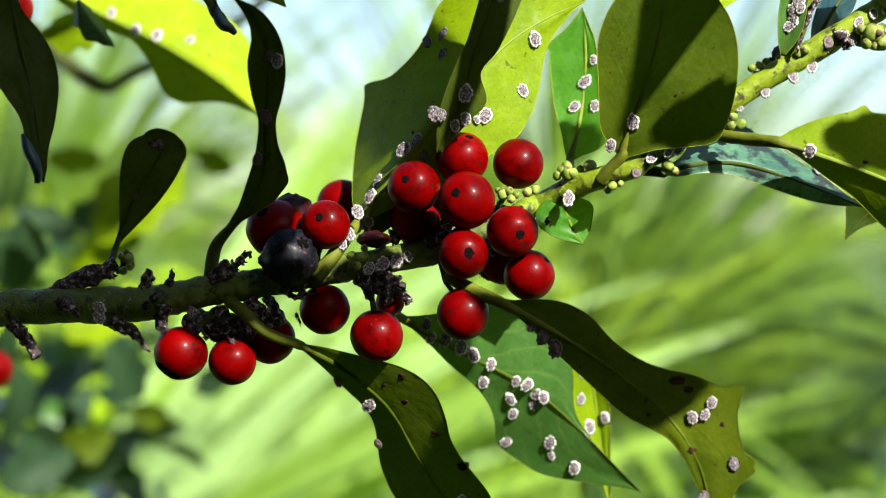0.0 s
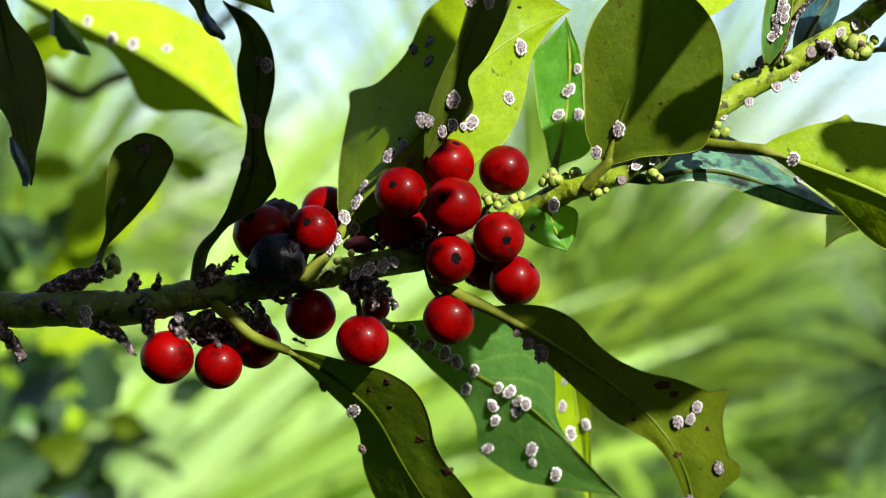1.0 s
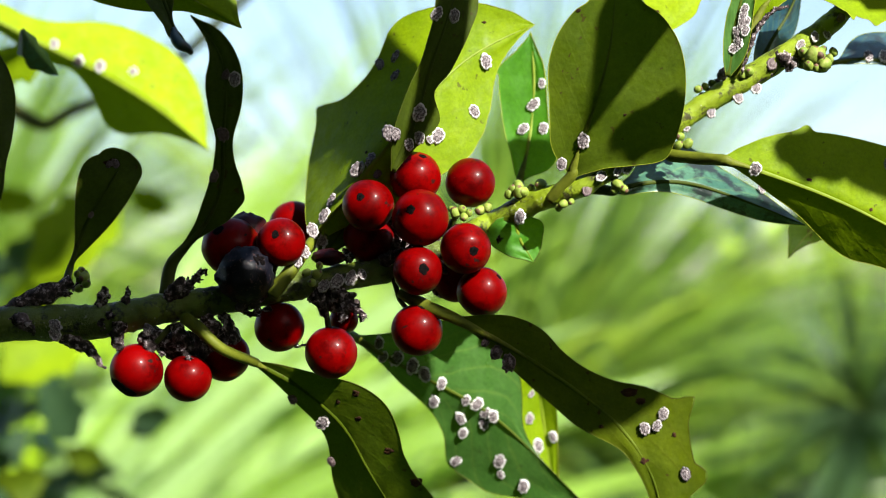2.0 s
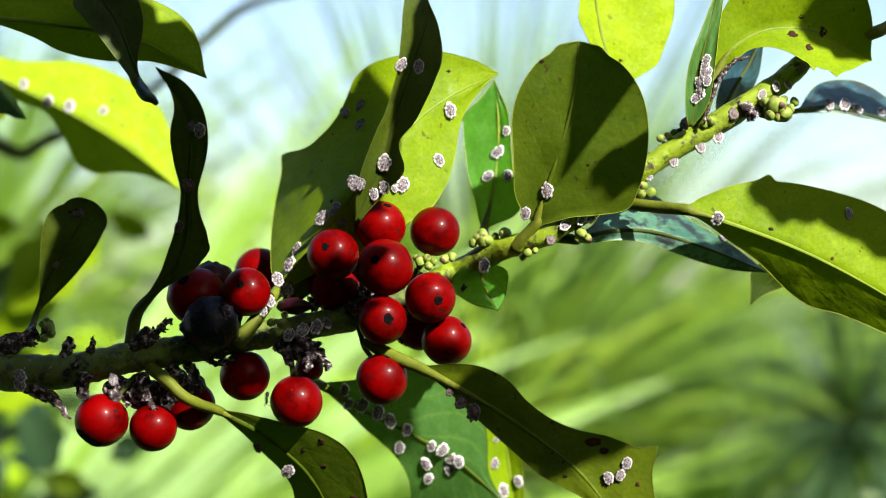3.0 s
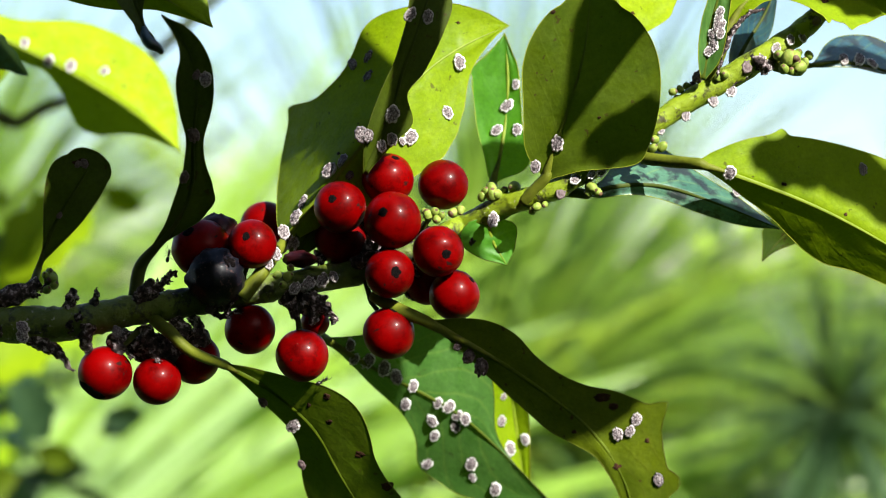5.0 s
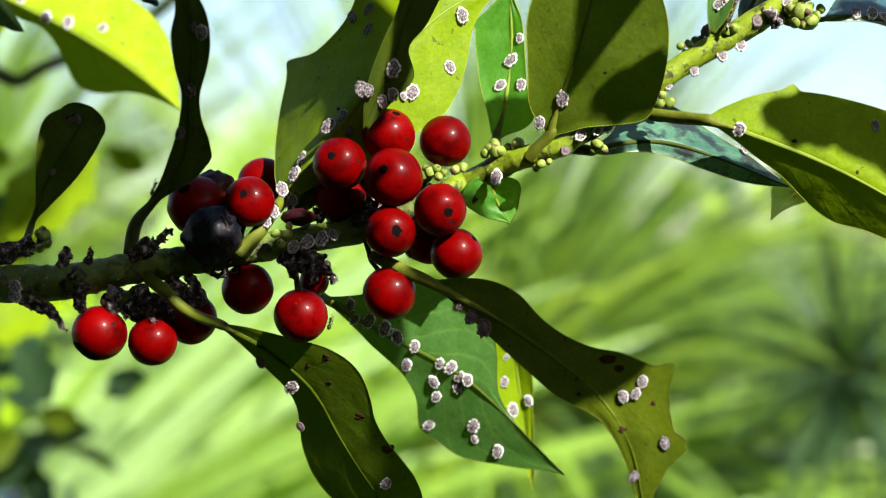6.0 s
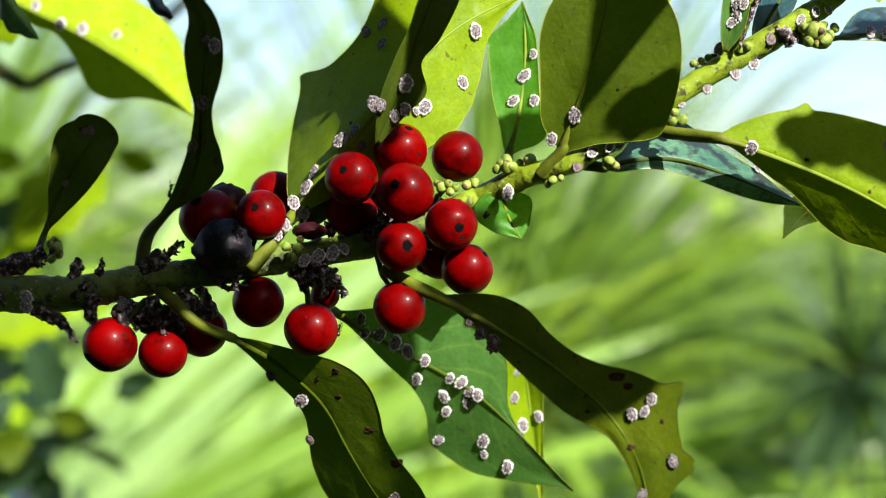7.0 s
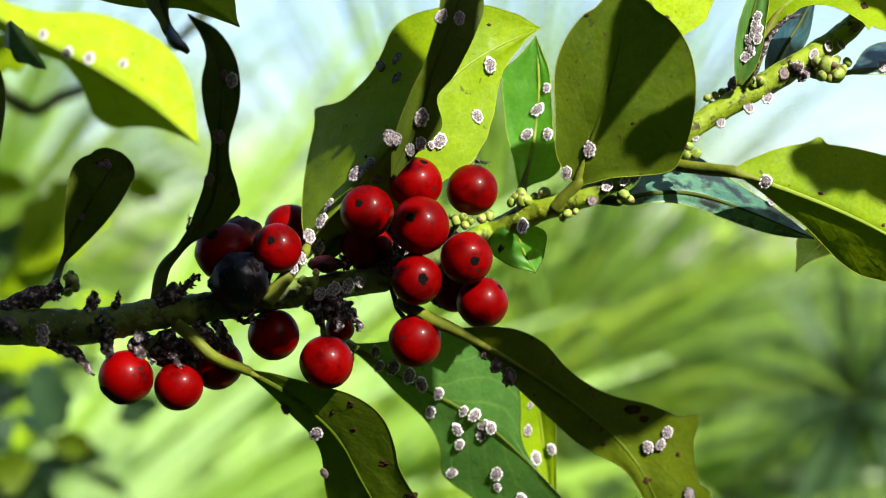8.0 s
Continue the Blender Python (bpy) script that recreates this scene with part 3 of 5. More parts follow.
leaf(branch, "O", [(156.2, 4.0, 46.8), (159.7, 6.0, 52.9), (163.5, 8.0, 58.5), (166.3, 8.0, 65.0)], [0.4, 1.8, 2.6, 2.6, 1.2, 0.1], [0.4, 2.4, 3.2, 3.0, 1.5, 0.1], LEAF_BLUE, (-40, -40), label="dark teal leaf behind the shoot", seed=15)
leaf(branch, "P", [(64.4, 0.0, -5.9), (72.4, 3.0, -10.6), (80.4, 7.0, -18.0), (85.5, 9.0, -27.0), (91.6, 9.0, -36.2), (98.6, 8.0, -44.8)], [0.4, 1.6, 2.8, 4.7, 7.2, 8.6, 8.1, 7.1, 6.8, 7.2, 7.2, 5.4, 0.1], [0.4, 1.2, 2.2, 2.9, 3.3, 4.3, 5.7, 7.3, 8.1, 7.6, 5.7, 3.1, 0.1], LEAF_GREEN, (32, -40), (36, -42), rib=LEAF_GREEN, run=0.25,
     stalk=[(52.6, -4.0, 2.0), (55.6, -7.0, -0.0), (59.3, -7.0, -3.4)], stalk_r=(1.1, 1.1, 0.9), label="dark olive leaf hanging below the stem", seed=16)
leaf(branch, "Q", [(82.1, 14.0, -1.6), (90.6, 20.0, -7.0), (99.3, 25.0, -11.6), (108.0, 27.0, -16.6), (115.7, 28.0, -23.2), (127.8, 27.0, -35.5)], [0.4, 3.1, 6.8, 10.3, 12.9, 14.2, 14.4, 11.3, 7.0, 2.5, 0.4, 0.0, 0.1], [0.4, 0.9, 1.8, 3.1, 4.2, 5.5, 8.2, 12.4, 13.1, 12.8, 11.5, 6.2, 0.1], LEAF_UPPER, (8, -31), (8, -27),
     margin=MARGIN_DARK, stalk=[(78.2, 6.0, 0.4)], label="hanging green leaf crowded with white scale insects", seed=17)
leaf(branch, "S", [(117.5, 30.0, -2.0), (118.9, 34.0, -12.2), (120.8, 36.0, -24.6), (122.9, 36.0, -39.7)], [0.4, 1.3, 2.3, 3.2, 3.1, 2.9, 2.7, 2.4, 2.0, 1.6, 1.2, 0.7, 0.1], [0.4, 1.6, 2.9, 3.7, 4.1, 4.4, 4.4, 4.1, 3.4, 2.5, 1.6, 0.6, 0.1], LEAF_UNDER, (30, 30), margin=MARGIN, label="yellow-green leaf seen almost edge on", seed=18)
leaf(branch, "R", [(99.8, -8.0, 1.8), (109.3, -13.0, -3.3), (118.8, -18.0, -9.6), (126.8, -22.0, -16.3), (132.3, -23.0, -25.1), (135.0, -22.0, -37.7)], [0.4, 3.0, 5.0, 5.4, 4.1, 4.0, 5.2, 8.1, 10.1, 7.9, 6.5, 2.2, 0.1], [0.4, 0.9, 2.0, 3.1, 3.9, 4.4, 4.7, 3.8, 2.3, 1.9, 1.5, 0.9, 0.1], LEAF_DULL, (14, -18),
     teeth=((-1, 0.665, 3.6), (-1, 0.83, 3.6)), stalk=[(90.6, -3.0, 6.3), (95.5, -6.0, 3.7)], stalk_r=(1.0, 1.2, 1.0), label="dull spiny leaf with a sunlit tip", seed=19)
leaf(branch, "T", [(111.6, 1.2, 20.6), (112.2, 2.0, 16.6), (114.9, 2.5, 11.8)], [0.4, 2.3, 4.1, 4.7, 4.9, 4.9, 4.9, 4.8, 4.4, 3.7, 2.9, 1.8, 0.1], [0.4, 3.4, 4.1, 4.9, 5.4, 5.5, 5.2, 4.4, 3.7, 2.9, 1.9, 0.9, 0.1], LEAF_YOUNG, (-10, 10), label="green leaf tip below the shoot", seed=20)
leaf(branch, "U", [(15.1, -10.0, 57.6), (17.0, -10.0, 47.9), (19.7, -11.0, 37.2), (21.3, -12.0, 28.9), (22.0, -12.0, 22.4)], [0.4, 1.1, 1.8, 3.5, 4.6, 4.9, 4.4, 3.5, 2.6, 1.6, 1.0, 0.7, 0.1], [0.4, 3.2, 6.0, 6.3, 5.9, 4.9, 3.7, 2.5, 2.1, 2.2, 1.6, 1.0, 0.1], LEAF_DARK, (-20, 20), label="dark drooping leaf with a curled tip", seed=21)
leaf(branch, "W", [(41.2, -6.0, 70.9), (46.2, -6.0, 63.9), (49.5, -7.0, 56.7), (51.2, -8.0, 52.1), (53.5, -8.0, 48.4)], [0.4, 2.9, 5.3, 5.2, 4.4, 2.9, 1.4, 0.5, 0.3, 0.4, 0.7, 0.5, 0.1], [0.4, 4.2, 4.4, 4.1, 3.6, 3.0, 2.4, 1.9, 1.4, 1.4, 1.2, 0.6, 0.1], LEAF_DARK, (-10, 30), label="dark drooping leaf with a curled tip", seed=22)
# Added blade: its dark colour stands in for shade beside leaf C.
leaf(branch, "Z", [(75.5, 3.0, 11.9), (80.5, 4.0, 18.6), (85.0, 5.0, 25.3), (90.6, 5.0, 32.9), (93.7, 5.0, 38.5)], [0.6, 2.4, 3.4, 3.6, 2.6, 0.2], [0.6, 2.6, 3.6, 4.0, 2.6, 0.2], LEAF_DARK, (10, -10), label="dark blade added for the shaded gap behind the berries", seed=41)
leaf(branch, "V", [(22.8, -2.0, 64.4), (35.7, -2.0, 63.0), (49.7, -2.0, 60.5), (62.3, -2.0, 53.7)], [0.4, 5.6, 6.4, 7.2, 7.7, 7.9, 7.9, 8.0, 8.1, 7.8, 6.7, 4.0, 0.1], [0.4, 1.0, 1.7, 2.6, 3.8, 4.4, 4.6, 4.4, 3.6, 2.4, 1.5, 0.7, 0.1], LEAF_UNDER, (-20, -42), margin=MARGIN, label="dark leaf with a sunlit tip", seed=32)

# curled tips of two drooping leaves, the sky's sheen put into their blue
for pts in ([(18.6, -12.0, 30.5), (19.4, -12.6, 28.2), (20.6, -12.8, 25.8), (21.2, -12.6, 23.6), (21.0, -12.4, 22.2)], [(51.0, -8.0, 52.6), (51.3, -8.6, 50.8), (52.2, -9.0, 49.6), (53.4, -8.8, 49.0), (54.2, -8.2, 48.2)]):
    tip = tube(pts, [0.5, 0.95, 1.0, 0.8, 0.5], 24, 10, 0.1, 3)
    part("withered_tip", tip, LEAF_BLUE, branch, "curled leaf tip, sky reflection in its blue-grey colour")

# ---- scale insects ----
def insect_mesh(name, rim, core, seed):
    """An oval wax scale: a scalloped skirt with a domed middle, about one unit in radius."""
    rings = [(0.0, 0.86), (0.22, 0.84), (0.42, 0.74), (0.58, 0.56), (0.67, 0.44), (0.74, 0.47), (0.83, 0.47), (0.92, 0.36), (1.0, 0.16), (0.97, -0.1)]
    n = 40
    verts, faces, mats = [], [], []
    for r, h in rings:
        for j in range(n):
            a = j / n * math.tau
            wob = 1.6 * noise.noise(Vector((math.cos(a) * 1.5 + seed, math.sin(a) * 1.5, 3)))
            lobe = 1 + (0.12 * abs(math.sin(a * 4.5 + seed + wob)) - 0.06 + 0.2 * noise.noise(Vector((math.cos(a) * 2, math.sin(a) * 2, seed)))) * r ** 2
            dent = 0.12 * noise.noise(Vector((math.cos(a) * r * 4, math.sin(a) * r * 4, seed * 2)))
            ridge = 0.18 * abs(math.sin(a * 4.5 + seed + wob)) * (r > 0.6)
            verts.append((math.cos(a) * r * lobe, math.sin(a) * r * lobe * 0.84, h + dent * 0.8 + ridge))
    for i in range(len(rings) - 1):
        for j in range(n):
            faces.append((i * n + j, i * n + (j + 1) % n, (i + 1) * n + (j + 1) % n, (i + 1) * n + j))
            gap = abs(math.sin((j + 0.5) / n * math.tau * 4.5 + seed)) < 0.42
            mats.append(1 if i < 4 else 2 if i == 4 and j % 9 > 3 or (gap and i == 5) else 1 if i == 4 else 0)
    me = bpy.data.meshes.new(name)
    me.from_pydata(verts, [], faces)
    for m in (rim, core, SHELL):
        me.materials.append(m)
    me.polygons.foreach_set("material_index", mats)
    me.polygons.foreach_set("use_smooth", [True] * len(faces))
    return me


# Tones are picked spot by spot to stand in for sun or shade.
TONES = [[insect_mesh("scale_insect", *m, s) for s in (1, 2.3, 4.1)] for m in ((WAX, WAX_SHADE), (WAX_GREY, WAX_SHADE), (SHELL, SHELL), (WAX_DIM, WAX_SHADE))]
INSECT_LABELS = ("white waxy scale insect", "grey waxy scale insect", "brown scale insect shell", "lilac-grey scale insect darkened for shade")
count = [0]


def insect(parent, at, normal, r, tone):
    count[0] += 1
    rnd = random.Random(count[0])
    ob = new("scale_insect", TONES[tone][count[0] % 3])
    ob.parent = parent
    q = Vector(normal).normalized().to_track_quat("Z", "Y").to_matrix().to_4x4()
    spin = Matrix.Rotation(rnd.uniform(-0.7, 0.7) + 1.4, 4, "Z")
    k = r * 0.001
    ob.matrix_basis = Matrix.Translation(Vector(at) * 0.001) @ q @ spin @ Matrix.Diagonal((k * 1.12, k * rnd.uniform(0.9, 1.05), k * 0.62, 1))
    return tagged(ob, INSECT_LABELS[tone])


def insects_on(leaf_ob, key, places):
    """Sits insects on a leaf: places of (x, z) in mm, radius and tone."""
    grid = SURFACES[key]
    for (x, z), r, tone in places:
        best = None
        for i in range(len(grid) - 1):
            for j in range(len(grid[0]) - 1):
                a, b, c, d = grid[i][j], grid[i][j + 1], grid[i + 1][j + 1], grid[i + 1][j]
                m = (a + b + c + d) / 4
                gap = (m.x * 1000 - x) ** 2 + (m.z * 1000 - z) ** 2
                if best is None or gap < best[0]:
                    best = (gap, m, (c - a).cross(d - b))
        _, m, nrm = best
        nrm = nrm.normalized()
        if nrm.y > 0:
            nrm = -nrm
        nrm = (nrm + Vector((0, -0.7, 0))).normalized()
        insect(leaf_ob, Vector((x if best[0] < 9 else m.x * 1000, m.y * 1000, z if best[0] < 9 else m.z * 1000)) + nrm * 0.1, nrm, r, tone)


RUST = plain("leaf_scab", [(0.3, (0.012, 0.006, 0.004)), (0.55, (0.035, 0.015, 0.006)), (0.75, (0.075, 0.034, 0.012))], 900, 0.8, (0.6, 0.0003), spec=0.1)


def scab(leaf_ob, key, x, z, rx, rz, seed):
    """A thin crusty brown patch that follows the leaf's surface, (x, z) and radii in mm."""
    grid = [p for row in SURFACES[key] for p in row]

    def on_leaf(px, pz):
        near = sorted(grid, key=lambda p: (p.x * 1000 - px) ** 2 + (p.z * 1000 - pz) ** 2)[:4]
        w = [1 / (0.05 + (p.x * 1000 - px) ** 2 + (p.z * 1000 - pz) ** 2) for p in near]
        return sum(p.y * 1000 * k for p, k in zip(near, w)) / sum(w)

    bm, last = bmesh.new(), None
    for r, rise in ((0.05, 0.09), (0.45, 0.08), (0.8, 0.06), (1.0, -0.05)):
        ring = []
        for j in range(18):
            a = j / 18 * math.tau
            k = r * (0.85 + 0.45 * noise.noise(Vector((math.cos(a) * 1.6, math.sin(a) * 1.6, seed))))
            px, pz = x + math.cos(a) * rx * k, z + math.sin(a) * rz * k
            ring.append(bm.verts.new(Vector((px, on_leaf(px, pz) - rise - 0.02, pz)) * 0.001))
        if last:
            for j in range(18):
                bm.faces.new((last[j], last[(j + 1) % 18], ring[(j + 1) % 18], ring[j]))
        last = ring
    part("scab", bm, RUST, leaf_ob, "brown scab on the leaf")


LEAVES = {o["key"]: o for o in list(branch.children) if "key" in o}
insects_on(LEAVES["A"], "A", [((35.5, 20.4), 0.55, 2), ((39.9, 29.5), 0.8, 2), ((38.8, 29.3), 0.6, 2)])
insects_on(LEAVES["B"], "B", [((60.8, 43.2), 0.8, 2), ((62.3, 42.5), 1.2, 1), ((60.1, 33.5), 1.2, 2), ((58.3, 26.5), 1.0, 2)])
insects_on(LEAVES["C"], "C", [((83.1, 28.5), 1.5, 1), ((85.6, 30.1), 1.3, 1), ((78.6, 22.8), 1.4, 1), ((77.2, 20.2), 1.4, 1), ((75.4, 16.6), 1.2, 1), ((76.6, 15.5), 1.2, 1), ((74.5, 14.6), 1.2, 1),
                              ((87.3, 48.8), 1.1, 3), ((90.3, 49.9), 1.2, 3), ((90.3, 46.0), 1.3, 3), ((86.6, 27.6), 0.8, 3), ((106.4, 48.7), 1.3, 0), ((104.2, 39.3), 1.2, 0), ((97.4, 34.5), 1.4, 0), ((95.9, 33.8), 0.7, 0)])
insects_on(LEAVES["D"], "D", [((88.4, 34.2), 1.4, 3), ((89.6, 34.0), 1.1, 3), ((93.8, 37.8), 1.4, 1), ((92.1, 32.4), 1.1, 1), ((93.9, 33.5), 1.1, 1), ((96.7, 54.6), 1.2, 1), ((99.9, 54.5), 1.2, 1)])
insects_on(LEAVES["F"], "F", [((118.2, 46.3), 0.9, 0), ((116.5, 42.2), 1.3, 0), ((114.5, 37.5), 1.2, 0), ((118.3, 37.5), 1.1, 0)])
insects_on(LEAVES["G"], "G", [((122.7, 32.9), 1.3, 1), ((119.1, 29.0), 1.1, 1)])
insects_on(LEAVES["I"], "I", [((152.3, 27.7), 1.2, 0), ((176.4, 28.6), 0.95, 1)])
insects_on(LEAVES["J"], "J", [((157.2, 25.2), 0.9, 1)])
insects_on(LEAVES["M"], "M", [((151.1, 56.0), 0.9, 0), ((150.8, 53.9), 1.0, 0), ((151.2, 52.2), 1.0, 0), ((150.2, 50.6), 1.1, 0), ((149.4, 49.3), 1.0, 0), ((151.5, 53.9), 0.8, 0), ((150.9, 55.0), 0.9, 0), ((150.0, 51.9), 1.0, 0), ((151.2, 53.2), 0.9, 0), ((150.5, 52.9), 0.9, 0), ((150.3, 49.9), 0.9, 0)])
insects_on(LEAVES["N"], "N", [((177.9, 50.0), 1.2, 1), ((181.1, 50.1), 1.3, 0), ((183.7, 49.5), 1.1, 0), ((188.8, 49.0), 0.9, 0)])
insects_on(LEAVES["P"], "P", [((71.2, -12.8), 1.0, 2), ((76.6, -17.2), 1.3, 1), ((78.1, -24.8), 0.9, 2), ((93.4, -34.5), 1.1, 1)])
insects_on(LEAVES["Q"], "Q", [((86.9, -2.9), 1.2, 0), ((87.7, -5.6), 1.1, 0), ((90.3, -5.9), 1.5, 0), ((93.3, -7.4), 1.5, 0), ((95.7, -9.1), 1.5, 0), ((99.1, -11.0), 1.2, 0), ((97.7, -14.5), 1.2, 0),
                              ((104.0, -14.3), 1.1, 0), ((106.1, -15.1), 1.3, 0), ((107.8, -16.8), 1.1, 0), ((109.3, -17.5), 1.2, 0), ((107.6, -18.8), 1.3, 0), ((103.0, -17.9), 1.2, 0), ((103.6, -20.9), 1.1, 0),
                              ((102.4, -26.6), 1.2, 0), ((110.9, -26.5), 1.4, 0), ((111.2, -29.2), 0.9, 0), ((115.6, -31.5), 1.3, 0)])
insects_on(LEAVES["S"], "S", [((116.9, -18.4), 1.0, 1), ((118.7, -23.9), 1.4, 0), ((121.9, -22.1), 1.1, 0), ((117.3, -13.5), 0.7, 1)])
insects_on(LEAVES["R"], "R", [((107.1, -4.1), 1.3, 2), ((109.2, -5.9), 1.5, 2), ((105.2, -2.4), 0.8, 2), ((133.9, -14.1), 1.0, 1), ((130.9, -16.6), 1.0, 1), ((132.8, -16.1), 0.9, 1), ((137.5, -24.1), 1.1, 3), ((132.8, -29.7), 1.0, 3)])
for k, (key, x, z, rx, rz) in enumerate((
        ("A", 39.6, 29.6, 2.0, 0.8), ("P", 82.6, -11.8, 0.9, 0.7), ("P", 83.0, -16.5, 0.8, 0.6), ("P", 88.6, -22.4, 1.2, 0.7), ("P", 93.6, -28.0, 1.3, 1.1), ("P", 79.4, -13.4, 0.5, 0.5),
        ("R", 128.4, -10.6, 2.0, 0.9), ("R", 130.2, -12.0, 1.0, 0.7), ("R", 135.6, -17.6, 0.5, 0.5), ("R", 130.8, -22.0, 0.9, 0.7), ("R", 124.0, -16.4, 0.5, 0.4),
        ("L", 167.4, 61.1, 1.3, 0.7), ("L", 169.2, 64.3, 0.7, 0.5), ("L", 169.8, 58.4, 0.9, 0.8), ("L", 173.2, 61.6, 0.8, 1.2), ("C", 106.4, 56.2, 0.5, 0.35), ("C", 84.6, 31.8, 0.35, 0.3), ("C", 78.6, 35.6, 0.35, 0.3),
        ("G", 121.4, 55.2, 0.6, 0.4), ("G", 129.6, 37.2, 0.3, 0.3), ("I", 162.0, 25.8, 0.6, 0.4), ("I", 173.0, 20.6, 0.5, 0.4), ("H", 134.6, 61.0, 0.4, 0.4), ("H", 139.0, 58.6, 0.5, 0.4))):
    scab(LEAVES[key], key, x, z, rx, rz, k * 1.7)
FRONT = (0.1, -0.9, 0.25)
for at, r, tone in (((112.0, -1.9, 19.8), 1.3, 0), ((126.0, -7.4, 26.7), 1.1, 0), ((128.8, -7.9, 27.5), 0.9, 0), ((130.5, -8.1, 28.0), 1.0, 0), ((123.5, -6.8, 24.3), 1.1, 2),
                    ((141.4, -5.0, 35.8), 1.0, 1), ((146.0, -5.0, 38.4), 1.1, 1), ((150.9, -5.0, 41.0), 1.2, 1), ((154.2, -5.0, 42.7), 1.1, 0), ((148.2, -5.0, 45.2), 1.1, 2),
                    ((156.9, -6.0, 46.9), 1.2, 2), ((159.5, -6.0, 48.5), 1.0, 0), ((162.1, -6.0, 50.3), 1.0, 0), ((164.7, -6.0, 51.8), 1.0, 0), ((169.5, -6.0, 55.2), 0.9, 2),
                    ((30.5, -7.0, 0.7), 1.2, 1), ((30.5, -7.0, -0.8), 1.2, 1), ((24.9, -7.0, 1.5), 1.5, 2), ((46.4, -6.0, -0.1), 1.0, 3), ((77.0, -3.0, 7.5), 1.2, 1), ((79.4, -3.0, 8.3), 1.3, 1),
                    ((81.8, -2.0, 8.9), 1.3, 1), ((83.8, -1.0, 9.6), 1.0, 1), ((72.4, -5.0, 11.9), 1.1, 1), ((70.8, -4.0, 10.9), 0.9, 1), ((62.5, -5.0, 4.0), 1.0, 2), ((64.9, -4.0, 4.2), 0.9, 2), ((73.6, -4.6, 13.6), 1.2, 1), ((75.0, -2.6, 17.4), 1.3, 1), ((137.6, -7.0, 33.2), 0.9, 1), ((160.9, -6.3, 47.2), 0.9, 1), ((166.9, -6.0, 52.2), 0.9, 0)):
    insect(branch, at, FRONT, r, tone)

part("bud_base", lump((34.7, -3.0, 8.9), (1.3, 1.0, 1.5), 0.3, 8, 2), STALK, branch)
part("bud_base", lump((165.0, -5.0, 47.5), (3.0, 1.8, 1.9), 0.35, 5, 3), STALK, branch)
part("bud_base", lump((180.7, -4.0, 63.8), (1.8, 1.4, 1.5), 0.35, 6, 3), STALK, branch)
part("leaf_stalk", tube([(180.5, -9.0, 60.4), (182.0, -9.5, 61.2), (184.2, -9.5, 62.2), (192.5, -9.0, 67.3)], [0.9, 1.2, 1.1, 1.0], 24, 10, 0.15, 2), STALK, branch)

# ---- buds, dead knobs and berry stalks ----
def bud(at, r, seed):
    """A small closed flower bud: an egg with a brown tip and two clasping scales."""
    rnd = random.Random(seed)
    way = Vector((rnd.uniform(-0.7, 0.7), rnd.uniform(-1.0, -0.2), rnd.uniform(-0.5, 0.9))).normalized()
    q = way.to_track_quat("Z", "Y").to_matrix()
    r *= rnd.uniform(0.74, 1.04)
    bm = bmesh.new()
    bmesh.ops.create_uvsphere(bm, u_segments=14, v_segments=10, radius=1)
    for v in bm.verts:
        d = v.co.copy()
        a = math.atan2(d.y, d.x)
        k = 1 + 0.07 * math.cos(4 * a) * max(0, d.z) + 0.06 * noise.noise(d * 1.7 + Vector((seed, 0, 0)))
        v.co = (Vector(at) + q @ Vector((d.x * k, d.y * k, d.z * (1.5 if d.z > 0 else 1.0))) * r) * 0.001
    for f in bm.faces:
        top = (q.transposed() @ (f.calc_center_median() * 1000 - Vector(at))).z / r
        f.material_index = 1 if top > 1.40 - 0.2 * (seed % 3 == 0) else 2 if top < -0.35 else 0
    ob = part("bud", bm, BUD, branch)
    ob.data.materials.append(BUD_TIP)
    ob.data.materials.append(STALK_DARK)
    return ob


